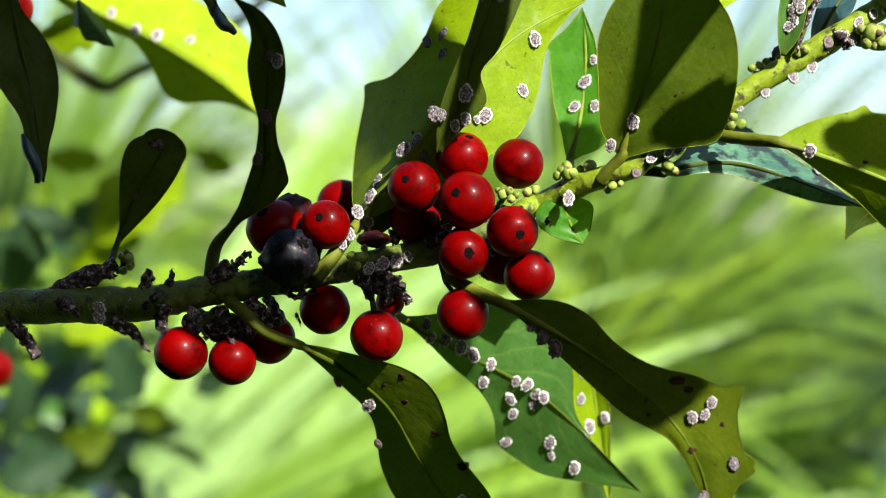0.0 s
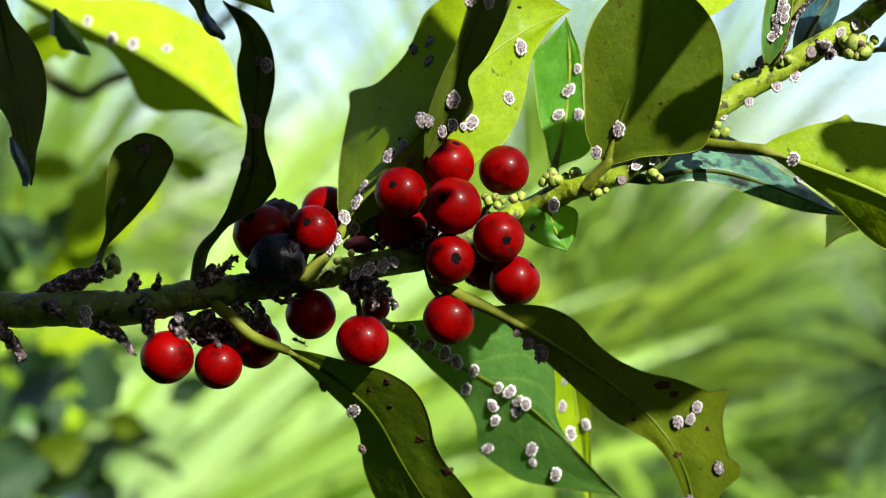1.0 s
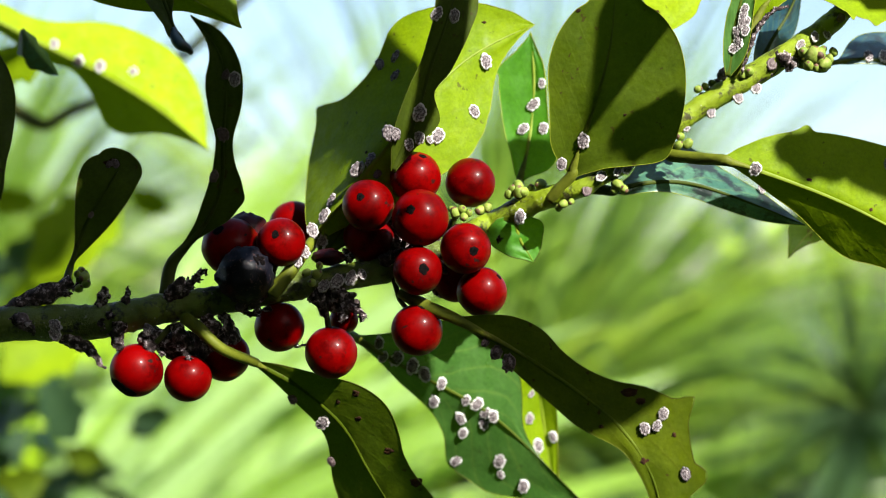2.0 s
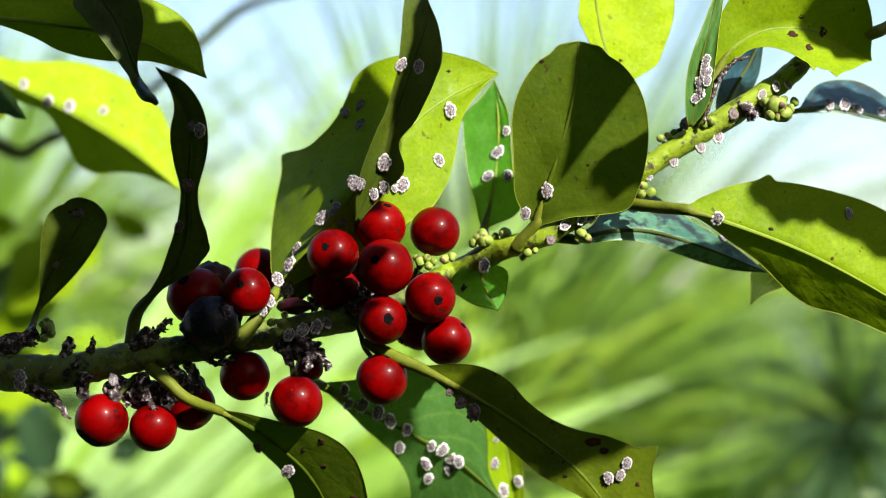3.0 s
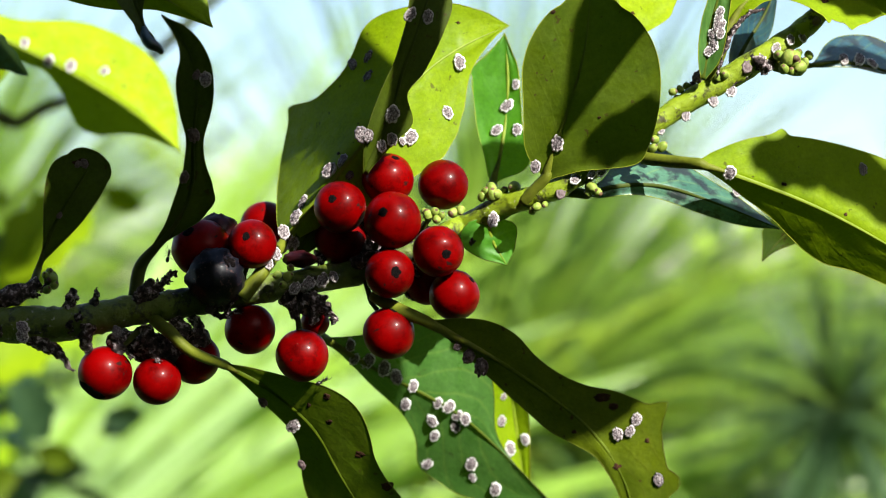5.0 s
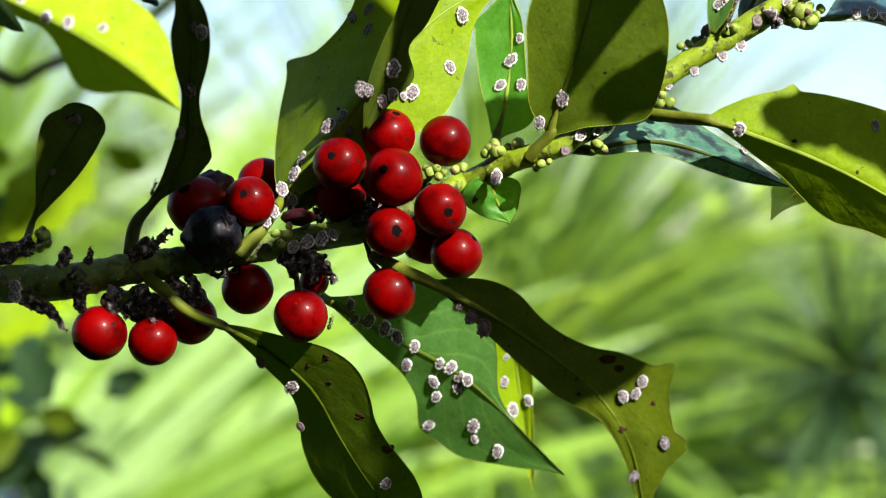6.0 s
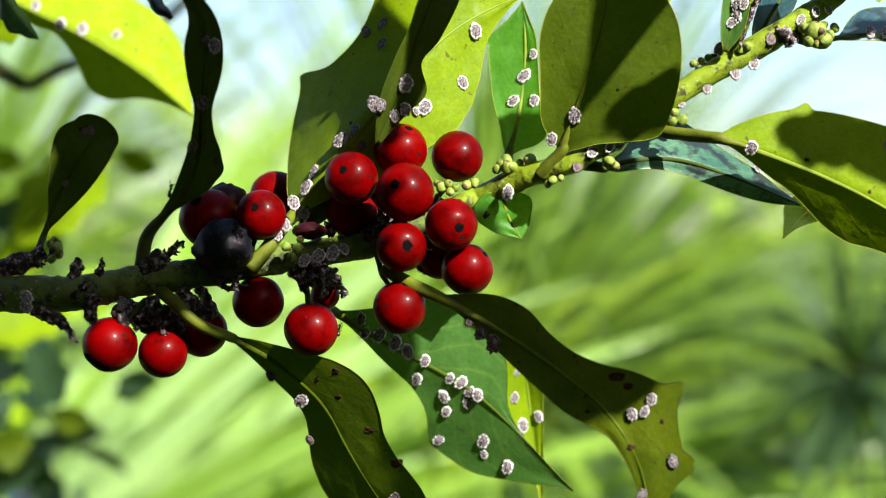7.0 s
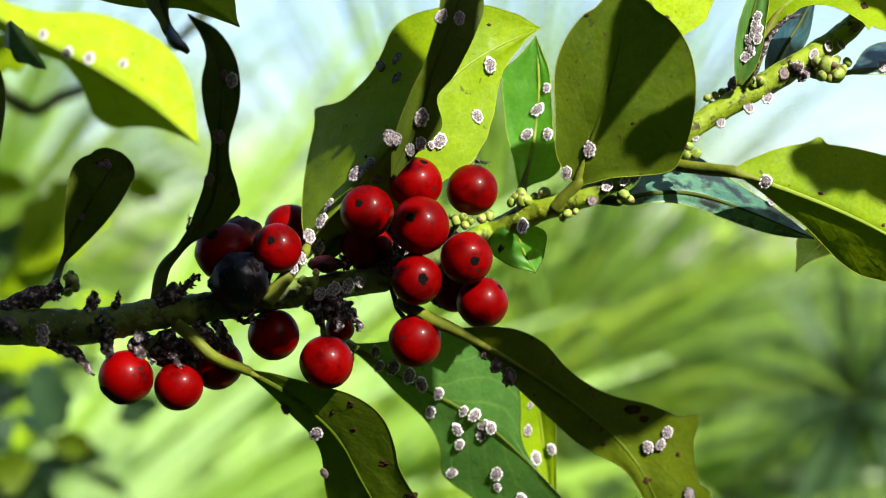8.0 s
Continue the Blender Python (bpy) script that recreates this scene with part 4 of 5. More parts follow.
for k, (at, r) in enumerate((
        ((143.9, -4.0, 42.6), 0.85), ((145.4, -4.0, 43.0), 0.8), ((146.7, -3.0, 43.8), 0.95), ((144.9, -3.0, 41.7), 0.6), ((162.4, -7.0, 48.9), 1.25), ((163.7, -8.0, 48.0), 1.35), ((164.7, -8.0, 47.4), 1.2), ((163.0, -8.0, 46.3), 1.2), ((166.1, -8.0, 46.9), 1.2), ((164.9, -8.0, 48.6), 1.2),
        ((165.8, -7.0, 49.3), 0.95), ((167.0, -7.0, 47.6), 0.9), ((164.3, -8.0, 45.9), 0.85), ((168.1, -6.0, 49.0), 0.8), ((166.1, -7.0, 46.0), 0.7), ((162.9, -7.0, 47.0), 0.9),
        ((152.8, -6.0, 45.5), 1.0), ((151.6, -6.0, 44.8), 0.8), ((140.6, -5.0, 34.0), 1.0), ((140.1, -5.0, 32.4), 0.9), ((141.7, -5.0, 32.6), 0.9), ((139.5, -4.0, 32.2), 0.6),
        ((128.8, -7.0, 25.4), 1.0), ((128.3, -6.8, 24.3), 0.9), ((129.9, -6.8, 24.6), 0.8), ((178.9, -5.0, 64.9), 0.9), ((180.2, -6.0, 63.9), 1.2), ((179.4, -6.0, 62.4), 0.7), ((182.0, -6.0, 62.9), 0.8),
        ((110.9, 0.0, 24.7), 1.1), ((111.9, 0.0, 25.7), 1.1), ((112.9, -1.0, 24.4), 1.0), ((116.0, -1.0, 25.7), 1.1), ((114.2, 0.0, 24.9), 0.9), ((111.9, -1.0, 24.1), 1.0), ((110.2, 0.0, 23.9), 0.8), ((100.5, -2.0, 20.4), 0.9), ((101.6, -2.0, 21.0), 0.9), ((102.8, -3.0, 20.4), 0.85),
        ((104.9, -3.0, 21.0), 1.05), ((106.2, -3.0, 21.6), 1.0), ((102.0, -3.0, 19.8), 0.8), ((99.8, -1.0, 21.3), 0.8), ((119.6, -5.5, 22.0), 0.9), ((118.7, -5.0, 21.2), 0.8), ((120.9, -5.5, 22.4), 0.7),
        ((75.8, -5.0, 9.6), 0.9), ((75.0, -5.0, 8.1), 0.9), ((76.3, -5.0, 11.1), 0.8), ((74.1, -5.0, 9.9), 0.8), ((34.0, -5.0, 9.7), 0.8), ((35.3, -5.0, 9.3), 0.9), ((35.5, -5.0, 8.0), 0.9), ((34.3, -5.0, 7.2), 0.8), ((34.5, -4.0, 10.4), 0.7))):
    bud(at, r, k)

def spur(pts, radii, seed):
    """A dead, knobbly spur: one rough tapering body with scaly ridges."""
    bm = tube(pts, [r * 0.8 for r in radii], 60, 18, 0.2, seed + 3)
    for v in bm.verts:
        p = v.co * 1000
        v.co += Vector((noise.noise(p * 0.9), noise.noise(p * 0.9 + Vector((9, 0, 0))), noise.noise(p * 0.9 + Vector((0, 9, 0))))) * 0.0005
        v.co += Vector((noise.noise(p * 2.6), noise.noise(p * 2.6 + Vector((9, 0, 0))), noise.noise(p * 2.6 + Vector((0, 9, 0))))) * 0.00028
    return bm


def knot(at, size, seed, way=(0, -1, -0.3)):
    """A crowded tuft of dry bud scales round an old flower base."""
    rnd = random.Random(seed)
    verts, faces = [], []
    for k in range(17):
        d = (Vector(way).normalized() * rnd.uniform(0.0, 0.9) + Vector([rnd.gauss(0, 0.6) for _ in range(3)])).normalized()
        q = d.to_track_quat("Z", "Y").to_matrix() @ Matrix.Rotation(rnd.uniform(0, 6), 3, "Z")
        n, w = size * rnd.uniform(0.6, 1.25), size * rnd.uniform(0.24, 0.46)
        o = len(verts)
        for u, ww, th in ((0.0, 0.7, 0.4), (0.45, 1.0, 0.45), (0.8, 0.7, 0.3), (1.0, 0.15, 0.1)):
            for sx, sy in ((-1, 0), (0, -1), (1, 0), (0, 1)):
                p = q @ Vector((sx * w * ww, sy * w * th + w * 0.5 * u * u, n * u))
                verts.append(tuple((Vector(at) + p + Vector([rnd.gauss(0, 0.05) for _ in range(3)])) * 0.001))
        for i in range(3):
            for j in range(4):
                faces.append((o + i * 4 + j, o + i * 4 + (j + 1) % 4, o + i * 4 + 4 + (j + 1) % 4, o + i * 4 + 4 + j))
        faces.append((o + 12, o + 13, o + 14, o + 15))
    bm = lump(at, (size * 0.55,) * 3, 0.5, seed, 2)
    me = bpy.data.meshes.new("scratch")
    me.from_pydata(verts, [], faces)
    bm.from_mesh(me)
    bpy.data.meshes.remove(me)
    part("dead_bud", bm, DEADWOOD, branch)


# The last spur is added behind the berries to blacken their shaded gaps.
for k, (pts, radii) in enumerate((
        ([(38.6, -5.0, 1.3), (38.2, -5.0, 4.7), (38.8, -5.0, 7.4)], (1.7, 1.2, 0.9)), ([(42.4, -5.0, 3.7), (42.7, -5.0, 5.7), (43.0, -5.0, 7.8)], (1.1, 0.8, 0.15)), ([(41.7, -7.0, 1.3), (41.2, -7.0, -1.6), (41.9, -7.0, -3.4)], (1.6, 1.3, 0.8)),
        ([(31.5, -5.0, -1.2), (35.7, -6.0, -3.1), (39.5, -7.0, -6.9)], (1.6, 1.2, 0.2)), ([(15.1, -6.0, -1.9), (17.3, -7.0, -3.6), (20.0, -8.0, -7.6)], (1.5, 1.4, 1.0)), ([(45.2, -4.0, -1.2), (46.3, -5.0, -3.2), (45.7, -4.0, -4.7)], (1.4, 1.6, 1.2)),
        ([(51.6, -4.0, 5.7), (53.7, -5.0, 7.9), (56.1, -5.0, 10.3)], (1.3, 0.8, 0.5)), ([(49.9, -4.0, 5.2), (51.5, -6.0, 7.4), (52.5, -6.0, 8.9)], (1.5, 1.4, 0.6)), ([(62.4, -3.0, 3.7), (63.9, -4.0, 2.6), (65.9, -4.0, 2.2)], (0.9, 0.6, 0.2)),
        ([(78.6, 0.0, 7.1), (80.7, -3.0, 4.7), (84.5, -5.0, 2.4)], (1.8, 1.4, 0.2)), ([(75.6, 0.0, 7.1), (76.7, -2.0, 4.1), (77.2, -2.0, 2.2)], (1.5, 1.2, 0.7)), ([(81.7, -2.0, 6.1), (80.7, -3.0, 3.2), (79.7, -3.0, 1.2)], (1.4, 1.2, 0.8)),
        ([(55.9, -3.0, 2.2), (57.4, -3.0, 0.4), (58.8, -2.0, -0.8)], (1.8, 1.6, 1.0)), ([(58.8, -2.0, 2.7), (60.3, -2.0, 0.7), (59.7, -1.0, -1.4)], (1.2, 1.2, 0.7)), ([(51.0, -3.0, 0.7), (52.1, -4.0, -2.2), (52.9, -4.0, -4.7)], (1.6, 1.4, 0.8)),
        ([(87.6, 0.0, 12.1), (90.6, -2.0, 13.1), (94.6, -2.0, 14.6)], (1.5, 1.3, 0.8)), ([(96.6, 2.0, 12.1), (98.6, 1.0, 10.1), (99.7, 2.0, 8.1)], (1.2, 1.0, 0.8)),
        ([(158.2, -5.0, 48.5), (159.6, -7.0, 47.1), (160.0, -7.0, 45.5)], (1.3, 1.2, 0.6)), ([(117.3, 2.0, 23.4), (116.6, 0.0, 24.9), (116.2, 0.0, 26.1)], (1.2, 0.8, 0.5)), ([(22.9, -6.0, 1.8), (25.6, -7.0, 0.8), (26.8, -6.0, -0.3)], (1.6, 1.3, 0.8)), ([(46.2, -1.0, -0.9), (50.6, 0.0, -3.1), (55.6, 0.0, -3.5), (61.7, -1.0, -0.9)], (2.2, 3.2, 3.4, 1.8)), ([(74.6, 1.0, 6.4), (78.6, 1.0, 4.6), (83.1, 0.0, 4.1)], (1.9, 2.1, 1.2)), ([(83.0, 5.0, 12.6), (88.6, 6.0, 15.2), (96.7, 6.0, 15.2), (99.8, 6.0, 10.1)], (3.0, 4.2, 3.4, 3.0)))):
    part("dead_spur", spur(pts, radii, k), DEADWOOD, branch)

part("sooty_crust", spur([(151.1, -7.5, 44.7), (152.1, -8.0, 48.7), (153.9, -8.0, 52.8), (156.2, -8.0, 55.7), (159.5, -8.0, 57.3)], (0.3, 0.45, 0.5, 0.5, 0.3), 77), DEADWOOD, branch, "black sooty mould along the leaf stalk")
part("sooty_crust", spur([(142.8, -4.0, 37.3), (147.9, -4.5, 41.2), (152.0, -5.0, 43.0)], (0.3, 0.5, 0.3), 78), DEADWOOD, branch)
part("sooty_crust", spur([(153.8, -5.0, 43.7), (157.2, -5.0, 45.8), (160.5, -5.0, 48.3)], (0.4, 0.8, 0.4), 79), DEADWOOD, branch)
# Tufts at y of 3 mm and more are added to darken these gaps.
for k, (at, size) in enumerate((
        ((46.7, -4.0, -1.3), 1.5), ((49.2, -3.0, -2.4), 1.6), ((51.7, -4.0, -3.0), 1.7), ((53.9, -3.0, -1.4), 1.6), ((55.8, -2.0, -3.3), 1.4), ((57.4, -3.0, -0.4), 1.8), ((59.7, -3.0, 0.0), 1.6), ((60.8, -2.0, -1.4), 1.2), ((48.8, -5.0, -4.3), 1.0), ((53.5, -6.0, -5.0), 1.1),
        ((51.3, -4.0, 6.6), 1.6), ((53.3, -4.0, 7.7), 1.6), ((54.6, -4.0, 8.9), 1.3), ((56.0, -4.0, 10.1), 1.0), ((50.7, -5.0, 7.4), 1.1), ((63.9, -6.0, 4.8), 1.2), ((66.1, -6.0, 5.2), 1.2), ((65.4, -3.0, 3.2), 1.4), ((67.3, -2.0, 3.5), 1.2),
        ((75.7, -2.0, 5.2), 1.2), ((78.1, -3.0, 4.8), 1.3), ((80.7, -3.0, 5.0), 1.4), ((82.9, -4.0, 3.8), 1.2), ((79.8, -4.0, 3.0), 1.0), ((77.2, -2.0, 2.6), 0.9), ((83.9, -5.0, 2.2), 1.1), ((39.9, -7.0, 2.5), 1.6), ((41.5, -7.0, 0.5), 1.7), ((38.4, -7.0, 1.3), 1.3), ((38.6, -5.0, 6.0), 1.4), ((38.2, -5.0, 3.6), 1.5), ((40.6, -6.0, -0.5), 1.6), ((38.8, -6.0, 0.5), 1.5),
        ((33.5, -4.0, 7.3), 1.2), ((31.9, -4.0, 6.4), 1.2), ((81.5, 3.0, 13.1), 2.2), ((85.0, 4.0, 11.9), 2.6), ((88.1, 5.0, 14.7), 2.6), ((89.1, 5.0, 19.0), 2.4), ((89.6, 4.0, 12.6), 2.4), ((97.7, 3.0, 15.1), 2.4), ((98.3, 4.0, 11.1), 2.2), ((97.9, 4.0, 7.1), 2.2), ((99.7, 4.0, 18.0), 1.8),
        ((80.4, 6.0, 16.7), 2.0), ((116.3, 1.0, 23.5), 1.0), ((108.4, 0.0, 15.9), 0.9), ((119.4, -2.0, 22.8), 1.1), ((147.7, -3.0, 44.2), 1.0), ((159.0, -6.0, 47.2), 1.2), ((154.8, -4.0, 45.2), 1.0))):
    knot(at, size * 0.85, k + 60)

for k, pts in enumerate((
        [(49.9, -2.0, 0.4), (47.2, -4.0, -2.7), (44.7, -4.0, -4.7)], [(50.4, -2.0, 0.4), (52.1, -4.0, -3.7)], [(55.6, 0.0, 1.6), (57.9, 2.0, -2.5)], [(67.5, 1.0, 5.1), (68.5, 1.0, 2.6)], [(77.1, 0.0, 5.6), (77.8, -1.0, -0.9)], [(77.5, 2.0, 5.6), (80.2, 5.0, 2.5)],
        [(67.7, -2.0, 8.1), (68.7, -5.0, 12.1)], [(71.5, 1.0, 10.1), (71.2, 12.0, 10.4), (70.9, 23.0, 15.2)], [(61.8, -2.0, 6.1), (60.8, -2.0, 11.1)], [(63.9, -3.0, 6.6), (63.6, -6.0, 7.2)], [(87.6, 6.0, 11.1), (85.6, 3.0, 18.2)], [(90.6, 0.0, 12.1), (93.1, 0.0, 23.1)],
        [(91.6, 4.0, 12.6), (93.8, 0.0, 16.1)], [(98.7, 3.0, 16.7), (102.1, 0.0, 22.1)], [(90.6, -2.0, 11.1), (92.7, -6.0, 11.1)], [(99.6, 0.0, 15.6), (101.4, -5.0, 14.5)], [(98.7, 2.0, 15.1), (104.0, -2.0, 8.6)], [(89.1, 2.0, 10.6), (90.6, -1.0, 5.1), (93.1, -4.0, 2.2)])):
    part("berry_stalk", tube(pts, [0.55, 0.45, 0.6], 12, 8, 0.3, k), STALK_DARK, branch)

# ---- ants ----
ANT = plain("ant_shell", [(0.3, (0.004, 0.003, 0.003)), (0.7, (0.016, 0.009, 0.007))], 2500, 0.35, (0.3, 0.0001))


def ant():
    """A small ant 2.4 mm long along +X, its feet on z = 0 (mm)."""
    a = new("ant")
    tagged(a, "tiny black ant walking on the holly branch", "ant", "ants on the branch")
    part("head", lump((0.95, 0, 0.55), (0.30, 0.27, 0.24), 0.1, 1), ANT, a)
    part("thorax", lump((0.35, 0, 0.55), (0.42, 0.19, 0.21), 0.15, 2), ANT, a)
    part("gaster", lump((-0.65, 0, 0.55), (0.55, 0.36, 0.36), 0.1, 3), ANT, a)
    part("waist", tube([(-0.2, 0, 0.5), (-0.08, 0, 0.6), (0.02, 0, 0.52)], [0.07, 0.12, 0.07], 8, 8), ANT, a)
    for side in (-1, 1):
        for x, reach in ((0.55, 0.75), (0.35, 0.1), (0.15, -0.75)):
            part("leg", tube([(x, side * 0.12, 0.5), (x + reach * 0.45, side * 0.6, 0.85), (x + reach, side * 1.0, 0.0)], [0.06, 0.055, 0.04], 10, 6), ANT, a)
        part("antenna", tube([(1.15, side * 0.1, 0.65), (1.5, side * 0.35, 0.95), (1.9, side * 0.45, 0.75)], [0.045, 0.04, 0.03], 8, 6), ANT, a)
    return a


ANTS = (ant(), ant(), ant())
# where they walk on the branch: seconds, place (mm), heading and the way up from the surface
TRAILS = (
    ((0, (48.6, 6.0, 2.9), (0.1, 0, 1), (0, 1, 0)), (4.5, (54.6, 6.0, 7.5), (0.1, 0, 1), (0, 1, 0)), (5.2, (54.8, 3.0, 15.6), (0.2, 0, 1), (-0.7, 0.7, 0)),
     (6.0, (54.0, -6.0, 17.1), (0.35, 0, 0.9), (-0.9, -0.2, 0.35)), (7.0, (54.9, -7.0, 18.9), (0.2, 0, 1), (-0.95, -0.2, 0.2)), (8.0, (55.2, -7.0, 19.0), (0.2, 0, 1), (-0.95, -0.2, 0.2))),
    ((0, (103.3, 5.2, 26.9), (0, 0.1, 1), (0, 1, 0)), (6.5, (103.3, 5.2, 27.4), (0, 0.1, 1), (0, 1, 0)), (7.5, (103.5, 2.6, 30.5), (0.2, -0.7, 0.6), (0, 0.5, 0.9)), (8.0, (104.6, -1.0, 30.4), (0.9, -0.4, -0.2), (0.25, -0.2, 1))),
    ((0, (64.6, 2.5, -1.0), (0.4, -0.5, -0.7), (-0.8, 0.2, -0.3)), (1.0, (67.2, -0.6, -3.9), (0.9, -0.1, -0.35), (-0.3, -0.3, -0.9)), (1.5, (72.4, -0.2, -2.9), (0.6, 0.4, 0.6), (0.7, -0.2, -0.7)),
     (2.8, (73.4, 1.4, -2.4), (-0.2, -0.6, -0.7), (-0.9, 0.4, 0.0)), (3.5, (73.9, -2.4, -6.6), (0.3, -0.2, -0.9), (-0.9, -0.3, -0.3)), (4.0, (74.6, -2.6, -7.6), (0.8, 0.0, -0.6), (-0.6, -0.3, -0.7)),
     (4.7, (80.4, -1.8, -8.7), (0.9, 0.1, 0.2), (0.2, -0.2, -1)), (6.0, (82.8, 1.6, -5.6), (0.2, 0.4, 0.9), (0.9, 0.4, -0.3)), (8.0, (82.4, 2.6, -3.2), (0.1, 0.3, 0.9), (0.9, 0.5, 0.0))))

# ---- holly behind ----
def hung(name, label):
    ob = new(name)
    return tagged(ob, label, "branch")


back = hung("holly_spray", "sunlit holly leaf on a twig behind the branch")
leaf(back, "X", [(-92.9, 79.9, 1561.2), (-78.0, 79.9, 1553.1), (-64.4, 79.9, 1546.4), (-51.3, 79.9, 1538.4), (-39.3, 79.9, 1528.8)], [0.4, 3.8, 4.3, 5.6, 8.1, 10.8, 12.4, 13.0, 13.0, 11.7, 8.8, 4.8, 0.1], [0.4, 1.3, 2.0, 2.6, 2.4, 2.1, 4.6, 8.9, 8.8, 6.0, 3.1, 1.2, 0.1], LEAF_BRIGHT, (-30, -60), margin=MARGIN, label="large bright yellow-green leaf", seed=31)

insects_on([o for o in back.children if o["key"] == "X"][0], "X", [((x, z), r, 0) for (x, _, z), r in (((-73.7, 79.9, 1552.4), 1.2), ((-68.2, 79.9, 1548.7), 1.4), ((-63.6, 79.9, 1547.4), 1.4), ((-56.6, 79.9, 1546.5), 1.2))])


# ---- foliage behind and above ----
def simple_leaf(length, width, bend, seed):
    """Vertices and faces of one pointed leaf along +X with a fold and a bend, in metres."""
    rnd = random.Random(seed)
    v, f = [], []
    n = 9
    for i in range(n + 1):
        u = i / n
        w = width * 0.5 * math.sin(math.pi * min(1, u * 0.97 + 0.03)) ** 0.75 * (1 + 0.18 * math.sin(u * 19 + seed))
        z = -bend * length * u * u
        for j in (-1, -0.5, 0, 0.5, 1):
            v.append(Vector((u * length, w * j, z + abs(j) * w * 0.35)))
    for i in range(n):
        for j in range(4):
            k = i * 5 + j
            f.append((k, k + 1, k + 6, k + 5))
    return v, f


def spatula_leaf(width):
    """An added shade leaf for wedge shadows: broad near its base, narrowing evenly to the tip."""
    v, f = simple_leaf(1.0, 1.0, 0.05, 0)
    for i in range(10):
        u = i / 9
        w = width * 0.5 * min(1, (1 - u) / 0.65) * math.sqrt(min(1, u / 0.2))
        for j in range(5):
            p = v[i * 5 + j]
            v[i * 5 + j] = Vector((p.x, w * (j - 2) / 2, abs(j - 2) * w * 0.1))
    return v, f


SHAPES = [simple_leaf(1.0, 0.5 + 0.06 * k, 0.1 + 0.12 * k, k) for k in range(4)] + [simple_leaf(1.0, 0.24, 0.02, 1), spatula_leaf(0.58)]


def leaves_mesh(name, mats, placed):
    """One mesh of many leaves; placed: (matrix, shape, material index)."""
    verts, faces, mi, uvs = [], [], [], []
    for m, s, k in placed:
        v, f = SHAPES[s]
        o = len(verts)
        verts += [tuple(m @ p) for p in v]
        faces += [tuple(o + i for i in q) for q in f]
        mi += [k] * len(f)
    me = bpy.data.meshes.new(name)
    me.from_pydata(verts, [], faces)
    for m in mats:
        me.materials.append(m)
    me.polygons.foreach_set("material_index", mi)
    me.polygons.foreach_set("use_smooth", [True] * len(faces))
    me.uv_layers.new(name="UVMap")
    return me


def turned(at, way, size, roll=0.0):
    q = Vector(way).normalized().to_track_quat("X", "Z").to_matrix().to_4x4()
    return Matrix.Translation(Vector(at)) @ q @ Matrix.Rotation(roll, 4, "X") @ Matrix.Scale(size, 4)


def foliage(name, centre, size, count, leaf_size, mats, seed, label, category="shrub"):
    """A loose mass of leaves in an uneven ellipsoid."""
    rnd = random.Random(seed)
    placed = []
    for i in range(count):
        while True:
            d = Vector([rnd.uniform(-1, 1) for _ in range(3)])
            if d.length < 1 and d.length > 0.25 + 0.5 * noise.noise(d * 2.2 + Vector((seed, 0, 0))):
                break
        at = Vector(centre) + Vector([d[k] * size[k] for k in range(3)])
        way = (d + Vector([rnd.uniform(-0.8, 0.8) for _ in range(3)]) + Vector((0, 0, -0.3))).normalized()
        placed.append((turned(at, way, leaf_size * rnd.uniform(0.7, 1.25), rnd.uniform(-1, 1)), rnd.randrange(4), rnd.randrange(len(mats))))
    return tagged(new(name, leaves_mesh(name, mats, placed)), label, category, kind="stuff")


